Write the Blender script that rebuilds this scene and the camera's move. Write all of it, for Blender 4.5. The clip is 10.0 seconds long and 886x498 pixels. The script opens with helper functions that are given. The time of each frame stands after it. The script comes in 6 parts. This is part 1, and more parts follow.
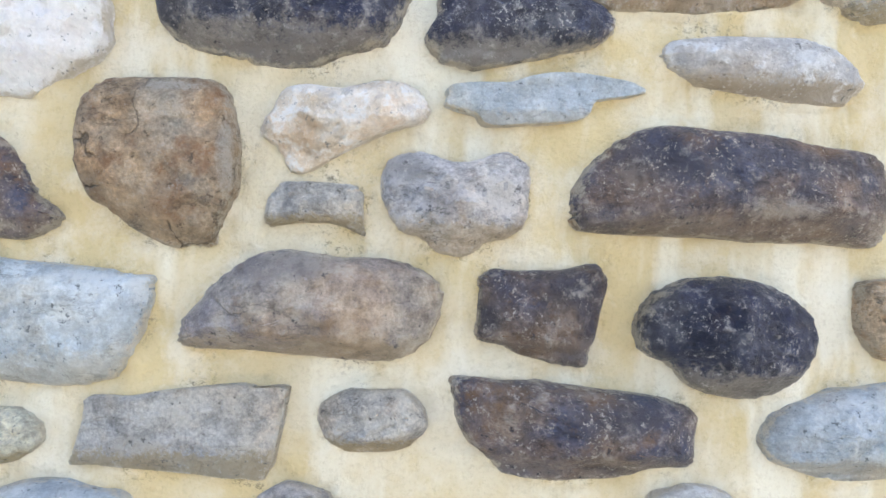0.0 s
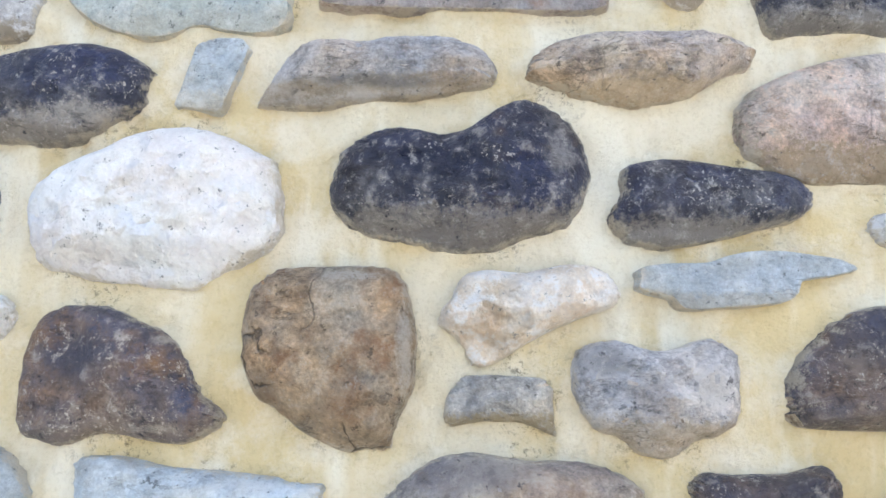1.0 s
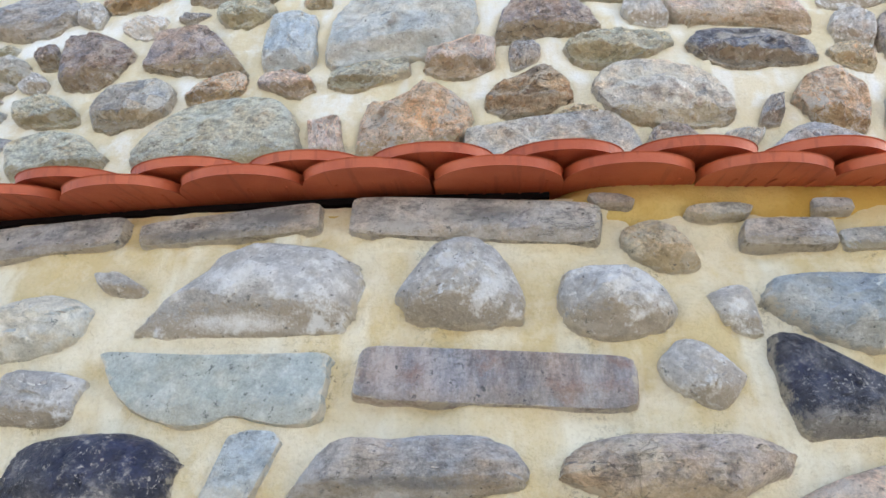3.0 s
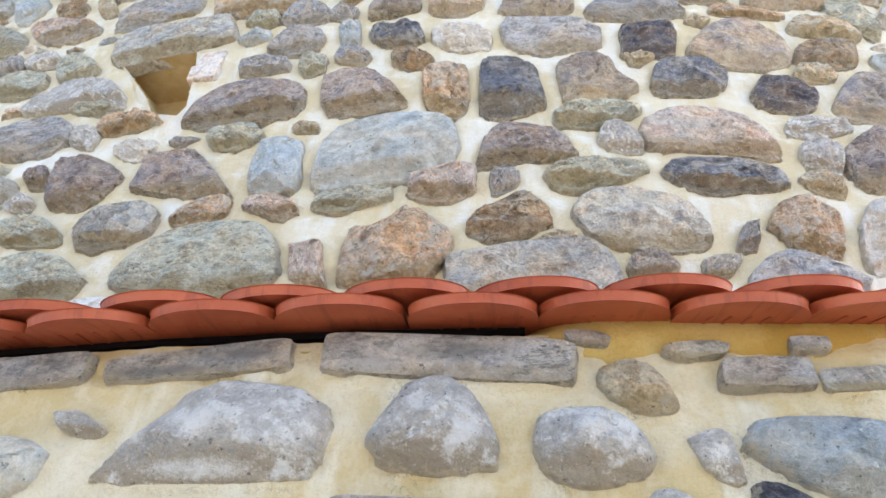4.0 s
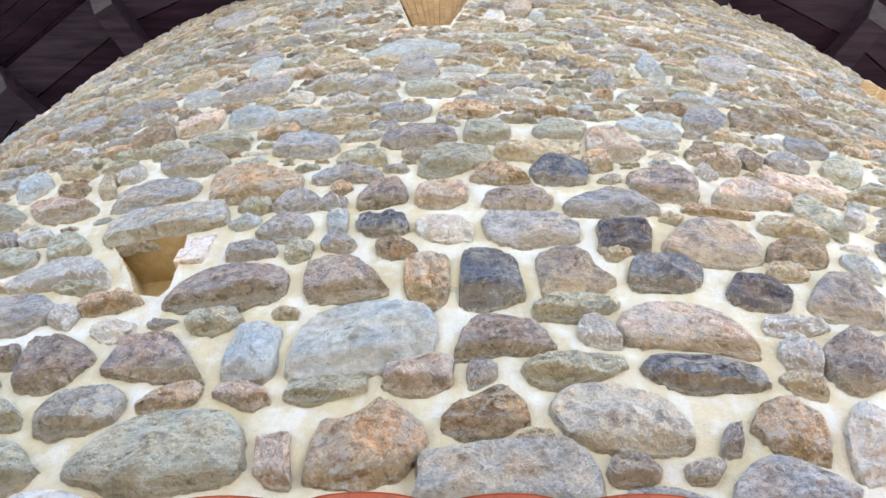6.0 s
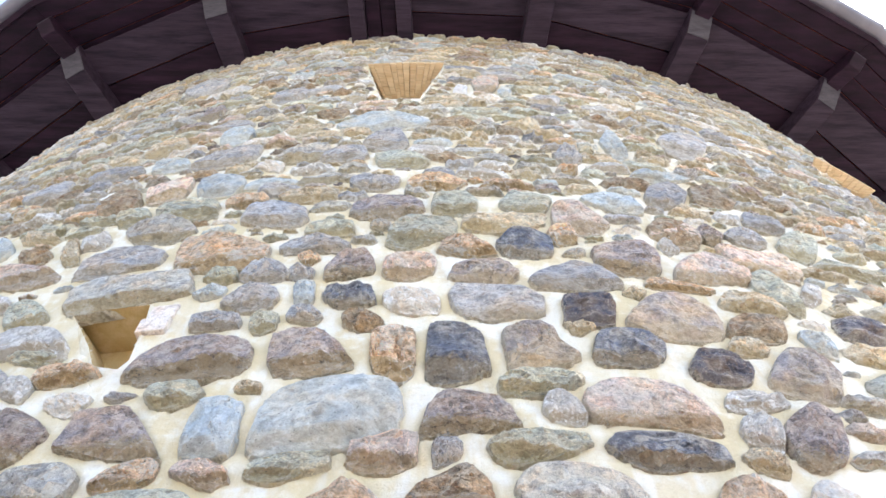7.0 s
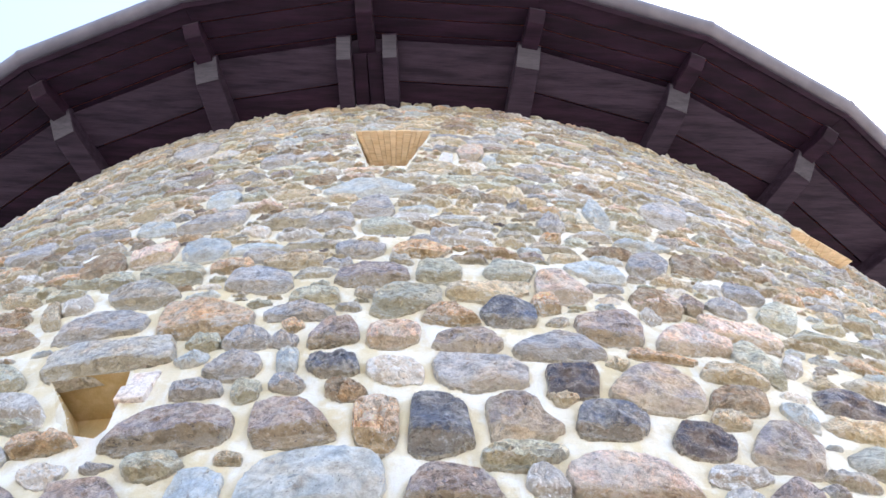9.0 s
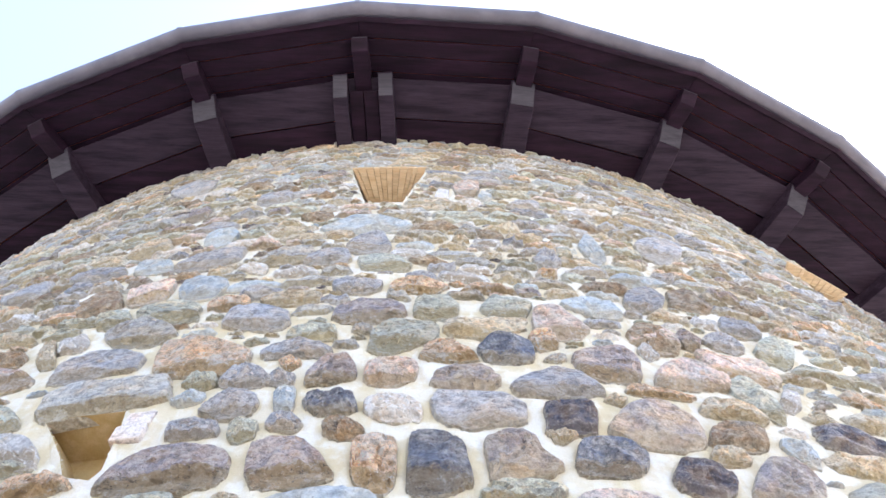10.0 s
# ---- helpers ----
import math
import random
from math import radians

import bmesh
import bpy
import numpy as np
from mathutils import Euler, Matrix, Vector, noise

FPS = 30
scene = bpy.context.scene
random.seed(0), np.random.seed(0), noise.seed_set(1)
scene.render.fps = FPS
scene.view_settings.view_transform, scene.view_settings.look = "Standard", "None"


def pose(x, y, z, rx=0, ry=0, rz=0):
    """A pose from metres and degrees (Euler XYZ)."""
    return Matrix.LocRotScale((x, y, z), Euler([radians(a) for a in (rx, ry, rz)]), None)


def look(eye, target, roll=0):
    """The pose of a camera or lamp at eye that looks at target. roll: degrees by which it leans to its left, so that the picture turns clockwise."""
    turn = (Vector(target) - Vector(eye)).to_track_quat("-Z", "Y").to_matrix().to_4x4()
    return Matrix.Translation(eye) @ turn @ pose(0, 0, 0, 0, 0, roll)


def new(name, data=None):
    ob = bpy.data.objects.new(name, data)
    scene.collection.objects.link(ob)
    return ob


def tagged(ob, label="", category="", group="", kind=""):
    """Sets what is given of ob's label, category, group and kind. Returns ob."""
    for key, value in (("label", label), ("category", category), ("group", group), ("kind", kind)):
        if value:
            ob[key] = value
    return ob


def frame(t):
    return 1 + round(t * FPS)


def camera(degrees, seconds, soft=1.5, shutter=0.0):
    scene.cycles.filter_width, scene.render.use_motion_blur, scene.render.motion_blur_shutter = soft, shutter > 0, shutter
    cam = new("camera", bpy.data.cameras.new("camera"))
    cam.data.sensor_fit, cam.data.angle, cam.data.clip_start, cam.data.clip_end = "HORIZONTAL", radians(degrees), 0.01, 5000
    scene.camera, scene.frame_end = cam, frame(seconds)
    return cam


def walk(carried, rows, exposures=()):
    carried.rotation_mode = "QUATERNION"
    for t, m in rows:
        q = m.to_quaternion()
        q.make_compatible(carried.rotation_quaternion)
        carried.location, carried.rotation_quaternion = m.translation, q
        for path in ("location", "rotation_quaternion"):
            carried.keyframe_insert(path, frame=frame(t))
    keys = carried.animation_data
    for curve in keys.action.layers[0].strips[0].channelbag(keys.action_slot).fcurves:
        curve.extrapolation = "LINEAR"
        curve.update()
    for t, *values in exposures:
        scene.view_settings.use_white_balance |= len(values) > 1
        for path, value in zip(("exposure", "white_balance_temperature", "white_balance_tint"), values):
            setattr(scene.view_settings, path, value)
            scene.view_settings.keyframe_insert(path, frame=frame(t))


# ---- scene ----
cam = camera(62.89, 10.0)
# seconds, eye x y z, yaw, pitch, roll; the tower's axis is the z axis
ROWS = [
    (0.0, 0.0904, -8.4526, 1.5000, -1.32, 1.88, -0.57),
    (0.5, 0.0090, -8.4211, 1.5258, 0.55, 7.60, -0.43),
    (1.0, -0.0612, -8.3939, 1.5525, 1.95, 13.42, 0.06),
    (1.5, -0.0915, -8.3889, 1.5733, 3.27, 19.01, 0.27),
    (2.0, -0.0927, -8.4063, 1.6135, 2.75, 25.08, -0.57),
    (2.5, -0.0798, -8.4199, 1.6409, 3.07, 30.61, -1.08),
    (3.0, -0.0669, -8.4312, 1.6616, 3.39, 36.04, -1.36),
    (4.5, -0.0345, -8.4489, 1.7122, 2.31, 48.57, -0.95),
    (5.0, -0.0232, -8.4525, 1.7210, 2.58, 52.82, -1.77),
    (6.5, -0.0099, -8.4837, 1.7393, -0.02, 60.70, -0.55),
    (7.0, -0.0080, -8.4989, 1.7386, -0.70, 63.39, 0.53),
    (7.5, -0.0063, -8.5080, 1.7387, -1.16, 64.52, 0.82),
    (8.0, -0.0080, -8.5180, 1.7357, -1.78, 65.65, 1.15),
    (8.5, -0.0106, -8.5216, 1.7337, -1.86, 67.14, 1.44),
    (9.0, -0.0118, -8.5263, 1.7304, -1.81, 68.32, 1.42),
    (9.5, -0.0130, -8.5313, 1.7286, -1.61, 69.52, 1.57),
    (10.0, -0.0150, -8.5386, 1.7234, -1.59, 71.04, 1.82),
]
EXPOSURES = [(0.0, 1.77, 6250, 8), (1.0, 1.81, 6200, 8), (2.0, 1.45, 6400, 9), (3.0, 1.55, 6300, 7), (4.5, 1.59, 6300, 8), (5.0, 1.58, 6300, 8), (7.0, 1.81, 6150, 9), (10.0, 1.79, 5900, 12)]
walk(cam, [(t, pose(x, y, z, 90 + pitch, roll, yaw)) for t, x, y, z, yaw, pitch, roll in ROWS], EXPOSURES)

# ---- light ----
world = bpy.data.worlds.new("sky")
scene.world = world
world.use_nodes = True
wn, wl = world.node_tree.nodes, world.node_tree.links
sky = wn.new("ShaderNodeTexSky")
sky.sky_type, sky.sun_disc = "NISHITA", False
SUN_UP, SUN_ROUND = 48.0, 71.0
sky.sun_elevation, sky.sun_rotation = radians(SUN_UP), radians(SUN_ROUND)
sky.air_density, sky.dust_density, sky.ozone_density = 1.0, 3.2, 1.2
wn["Background"].inputs["Strength"].default_value = 0.15
# thin high haze whitens the whole sky
haze = wn.new("ShaderNodeMix")
haze.data_type, haze.blend_type = "RGBA", "ADD"
haze.inputs["Factor"].default_value = 1.0
haze.inputs["B"].default_value = (0.80, 0.80, 0.84, 1)
wl.new(sky.outputs["Color"], haze.inputs["A"])
wl.new(haze.outputs["Result"], wn["Background"].inputs["Color"])
sun = new("sun", bpy.data.lights.new("sun", "SUN"))
sun.data.energy, sun.data.angle, sun.data.color = 2.5, radians(3), (1.0, 0.95, 0.88)
# the sun stands behind the tower, so the wall that is seen lies in open shade
sun_way = Vector((math.sin(radians(SUN_ROUND)) * math.cos(radians(SUN_UP)), math.cos(radians(SUN_ROUND)) * math.cos(radians(SUN_UP)), math.sin(radians(SUN_UP))))
sun.matrix_world = look(sun_way * 40, (0, 0, 0))

# ---- materials ----


class Nodes:
    """Short hand for one material's node tree."""

    def __init__(self, name, rough=0.85, metal=0.0):
        self.mat = bpy.data.materials.new(name)
        self.mat.use_nodes = True
        self.n, self.l = self.mat.node_tree.nodes, self.mat.node_tree.links
        self.bsdf = self.n["Principled BSDF"]
        self.bsdf.inputs["Roughness"].default_value = rough
        self.bsdf.inputs["Metallic"].default_value = metal
        self.co = None

    def coords(self, spread=True, world_space=False):
        tc = self.n.new("ShaderNodeTexCoord")
        if not spread:
            self.co = tc.outputs["Object"]
            return
        info, geo = self.n.new("ShaderNodeObjectInfo"), self.n.new("ShaderNodeNewGeometry")
        add = self.n.new("ShaderNodeMath")
        add.operation = "ADD"
        self.l.new(info.outputs["Random"], add.inputs[0])
        self.l.new(geo.outputs["Random Per Island"], add.inputs[1])
        self.chance = add.outputs[0]
        move = self.n.new("ShaderNodeVectorMath")
        move.operation = "MULTIPLY_ADD"
        comb = self.n.new("ShaderNodeCombineXYZ")
        for i in range(3):
            self.l.new(add.outputs[0], comb.inputs[i])
        self.l.new(comb.outputs[0], move.inputs[0])
        move.inputs[1].default_value = (31, 57, 83)
        self.l.new(tc.outputs["Object"], move.inputs[2])
        self.co = move.outputs[0]

    def stretch(self, v):
        m = self.n.new("ShaderNodeMapping")
        self.l.new(self.co, m.inputs["Vector"])
        m.inputs["Scale"].default_value = v
        return m.outputs[0]

    def noise(self, scale, detail=4, rough=0.6, co=None):
        t = self.n.new("ShaderNodeTexNoise")
        t.inputs["Scale"].default_value, t.inputs["Detail"].default_value, t.inputs["Roughness"].default_value = scale, detail, rough
        self.l.new(co or self.co, t.inputs["Vector"])
        return t.outputs["Fac"]

    def cells(self, scale, co=None):
        t = self.n.new("ShaderNodeTexVoronoi")
        t.inputs["Scale"].default_value = scale
        self.l.new(co or self.co, t.inputs["Vector"])
        return t.outputs["Distance"]

    def ramp(self, fac, *stops):
        r = self.n.new("ShaderNodeValToRGB")
        el = r.color_ramp.elements
        while len(el) < len(stops):
            el.new(0.5)
        for e, (p, v) in zip(el, stops):
            e.position = p
            e.color = (*v, 1) if isinstance(v, tuple) else (v, v, v, 1)
        self.l.new(fac, r.inputs["Fac"])
        return r.outputs["Color"]

    def band(self, value, low, high, strength=1.0):
        r = self.n.new("ShaderNodeMapRange")
        self.l.new(value, r.inputs["Value"])
        for key, v in (("From Min", low), ("From Max", high), ("To Min", 0.0), ("To Max", strength)):
            r.inputs[key].default_value = v
        return r.outputs["Result"]

    def mix(self, fac, a, b, kind="MIX"):
        m = self.n.new("ShaderNodeMix")
        m.data_type, m.blend_type = "RGBA", kind
        for sock, v in ((m.inputs["Factor"], fac), (m.inputs["A"], a), (m.inputs["B"], b)):
            if isinstance(v, (int, float)):
                sock.default_value = v
            elif isinstance(v, tuple):
                sock.default_value = (*v, 1)
            else:
                self.l.new(v, sock)
        return m.outputs["Result"]

    def add(self, a, b, ka=1.0, kb=1.0):
        m = self.n.new("ShaderNodeMath")
        m.operation = "MULTIPLY_ADD"
        self.l.new(a, m.inputs[0])
        m.inputs[1].default_value = ka / kb
        self.l.new(b, m.inputs[2])
        return m.outputs[0]

    def done(self, colour, height=None, depth=0.004, rough=None, strength=0.8):
        self.l.new(colour, self.bsdf.inputs["Base Color"])
        if height is not None:
            b = self.n.new("ShaderNodeBump")
            b.inputs["Strength"].default_value, b.inputs["Distance"].default_value = strength, depth
            self.l.new(height, b.inputs["Height"])
            self.l.new(b.outputs["Normal"], self.bsdf.inputs["Normal"])
        if rough is not None:
            self.l.new(rough, self.bsdf.inputs["Roughness"])
        return self.mat


def stone_material(name, base, other, pale=(0.5, 0.47, 0.42), bloom=0.35, speck=0.3, stain=(0.2, 0.11, 0.05), rust=0.1, grain=1.0, rough=0.75, layers=1.0, film_shade=0.45, cracks=0.0, wear=0.5, strata=0.0, mottle=1.0, dust_shade=(0.42, 0.33, 0.20), gain=1.35, vary=1.0, facet=0.6, pale_most=0.8):
    """A field stone: two tones in patches, pale crust and specks, rusty stains, pits, cracks and grain."""
    base, other = tuple(gain * v for v in base), tuple(gain * v for v in other)
    m = Nodes(name, rough)
    m.coords()
    flow = m.stretch((1, 1, layers))
    big = m.noise(11, 6, 0.62, flow)
    mid = m.noise(38, 7, 0.72, flow)
    fine = m.noise(210, 6, 0.8)
    col = m.mix(m.ramp(big, (0.40, 0.0), (0.58, 1.0)), base, other)
    plain = col
    col = m.mix(m.ramp(mid, (0.36, 0.0), (0.64, 1.0)), m.mix(1.0, col, (0.60, 0.595, 0.60), "MULTIPLY"), m.mix(1.0, col, (1.44, 1.44, 1.43), "MULTIPLY"))
    col = m.mix(m.ramp(fine, (0.32, 0.0), (0.68, 1.0)), m.mix(1.0, col, (0.66, 0.66, 0.66), "MULTIPLY"), m.mix(1.0, col, (1.3, 1.29, 1.28), "MULTIPLY"))
    col = m.mix(mottle, plain, col)
    hue = m.ramp(m.noise(8, 4, 0.6), (0.38, (0.95, 0.99, 1.06)), (0.5, (1.0, 1.0, 1.0)), (0.64, (1.13, 1.0, 0.86)))
    col = m.mix(vary, col, m.mix(1.0, col, hue, "MULTIPLY"))
    if rust:
        col = m.mix(m.ramp(m.noise(17, 7, 0.72), (0.60 - 0.16 * rust, 0.0), (0.70, min(1.0, 0.25 + rust * 1.6))), col, stain)
    # old mortar smears, with ochre underside shade and bounce painted into the colour
    sit = m.n.new("ShaderNodeAttribute")
    sit.attribute_name = "sit"
    low = m.n.new("ShaderNodeMath")
    low.operation = "MULTIPLY_ADD"
    low.inputs[1].default_value = -0.8
    m.l.new(sit.outputs["Fac"], low.inputs[0])
    m.l.new(m.add(mid, m.noise(120, 6, 0.8), 0.7, 1.0), low.inputs[2])
    col = m.mix(m.band(low.outputs[0], 1.16, 1.34, film_shade), col, dust_shade)
    # patches of a shape of their own
    spots = m.add(mid, m.noise(105, 8, 0.9), 0.6, 1.5)
    for tone, paint, low, high, most in (("dark", tuple(0.62 * v for v in base), 1.10, 1.45, 0.8), ("rust", stain, 1.20, 1.65, 0.4), ("pale", pale, 1.22, 1.46, pale_most)):
        mark = m.n.new("ShaderNodeAttribute")
        mark.attribute_name = "mark_" + tone
        col = m.mix(m.band(m.add(mark.outputs["Fac"], spots, 0.8), low, high, most), col, paint)
    if bloom:
        col = m.mix(m.band(m.add(big, mid, 0.8), 0.94, 1.05, bloom), col, pale)
    if speck:
        col = m.mix(m.ramp(m.noise(75, 8, 0.85), (0.60 - 0.05 * speck, 0.0), (0.64, min(0.95, 0.25 + speck * 1.6))), col, pale)
        chips = m.mix(1.0, m.ramp(m.noise(230, 3, 0.6), (0.60, 0.0), (0.64, 1.0)), m.ramp(m.noise(20, 4), (0.50, 0.0), (0.60, min(1.0, 0.3 + speck))), "MULTIPLY")
        col = m.mix(chips, col, pale)
        col = m.mix(m.ramp(m.noise(95, 5, 0.7), (0.33, 0.85), (0.385, 0.0)), col, tuple(0.25 * v for v in base))
    frac = m.n.new("ShaderNodeMath")
    frac.operation = "FRACT"
    m.l.new(m.chance, frac.inputs[0])
    col = m.mix(vary, col, m.mix(1.0, col, m.ramp(frac.outputs[0], (0.0, (0.78, 0.79, 0.82)), (0.35, (1.0, 0.97, 0.93)), (0.7, (1.0, 1.02, 1.05)), (1.0, (1.22, 1.18, 1.12))), "MULTIPLY"))
    # worn, paler arrises
    geo = m.n.new("ShaderNodeNewGeometry")
    col = m.mix(m.band(m.add(geo.outputs["Pointiness"], mid, 2.2), 1.69, 1.80, wear), col, pale)
    # mortar left on the stone's border
    rim = m.n.new("ShaderNodeAttribute")
    rim.attribute_name = "rim"
    ragged = m.add(m.noise(60, 6, 0.75), rim.outputs["Fac"], 0.42)
    col = m.mix(m.band(ragged, 1.17, 1.22, 0.7), col, (0.60, 0.53, 0.41))
    height = m.add(mid, m.add(fine, m.noise(85, 6, 0.75), 0.14, 0.75), 1.3)
    if strata:
        # fissures that run along the bed
        bed = m.noise(9, 6, 0.66, m.stretch((1, 1, 3.4)))
        line = m.ramp(bed, (0.484, 0.0), (0.499, 1.0), (0.514, 0.0))
        line = m.mix(1.0, line, m.ramp(m.noise(13, 4), (0.48, 0.0), (0.58, 0.95 * strata)), "MULTIPLY")
        col = m.mix(line, col, tuple(0.2 * v for v in base))
        height = m.add(line, m.add(bed, height, 1.0), -0.7)
    if cracks:
        warp = m.n.new("ShaderNodeVectorMath")
        warp.operation = "MULTIPLY_ADD"
        t = m.n.new("ShaderNodeTexNoise")
        t.inputs["Scale"].default_value, t.inputs["Detail"].default_value = 14, 5
        m.l.new(m.co, t.inputs["Vector"])
        m.l.new(t.outputs["Color"], warp.inputs[0])
        warp.inputs[1].default_value = (0.09, 0.09, 0.09)
        m.l.new(m.co, warp.inputs[2])
        v = m.n.new("ShaderNodeTexVoronoi")
        v.feature = "DISTANCE_TO_EDGE"
        v.inputs["Scale"].default_value = 7
        m.l.new(warp.outputs[0], v.inputs["Vector"])
        line = m.ramp(v.outputs["Distance"], (0.0, 1.0), (0.011, 0.0))
        line = m.mix(1.0, line, m.ramp(m.noise(9, 3), (0.44, 0.0), (0.54, cracks)), "MULTIPLY")
        col = m.mix(line, col, tuple(0.22 * v for v in base))
        height = m.add(line, height, -1.4)
    if facet:
        # broken faces: each patch tilts its own way
        shift = m.n.new("ShaderNodeVectorMath")
        shift.operation = "MULTIPLY_ADD"
        t = m.n.new("ShaderNodeTexNoise")
        t.inputs["Scale"].default_value, t.inputs["Detail"].default_value = 22, 4
        m.l.new(m.co, t.inputs["Vector"])
        m.l.new(t.outputs["Color"], shift.inputs[0])
        shift.inputs[1].default_value = (0.06, 0.06, 0.06)
        m.l.new(m.co, shift.inputs[2])
        for scale, size in ((15, 120.0), (38, 110.0)):
            v = m.n.new("ShaderNodeTexVoronoi")
            v.inputs["Scale"].default_value = scale
            m.l.new(shift.outputs[0], v.inputs["Vector"])
            way, rel, dot = m.n.new("ShaderNodeVectorMath"), m.n.new("ShaderNodeVectorMath"), m.n.new("ShaderNodeVectorMath")
            way.operation, rel.operation, dot.operation = "SUBTRACT", "SUBTRACT", "DOT_PRODUCT"
            m.l.new(v.outputs["Color"], way.inputs[0])
            way.inputs[1].default_value = (0.5, 0.5, 0.5)
            m.l.new(shift.outputs[0], rel.inputs[0])
            m.l.new(v.outputs["Position"], rel.inputs[1])
            m.l.new(way.outputs[0], dot.inputs[0])
            m.l.new(rel.outputs[0], dot.inputs[1])
            height = m.add(dot.outputs["Value"], height, size * facet)
    rough_v = m.ramp(mid, (0.3, rough - 0.14), (0.7, min(1.0, rough + 0.15)))
    return m.done(col, height, 0.0102 * grain, rough_v, 1.0)


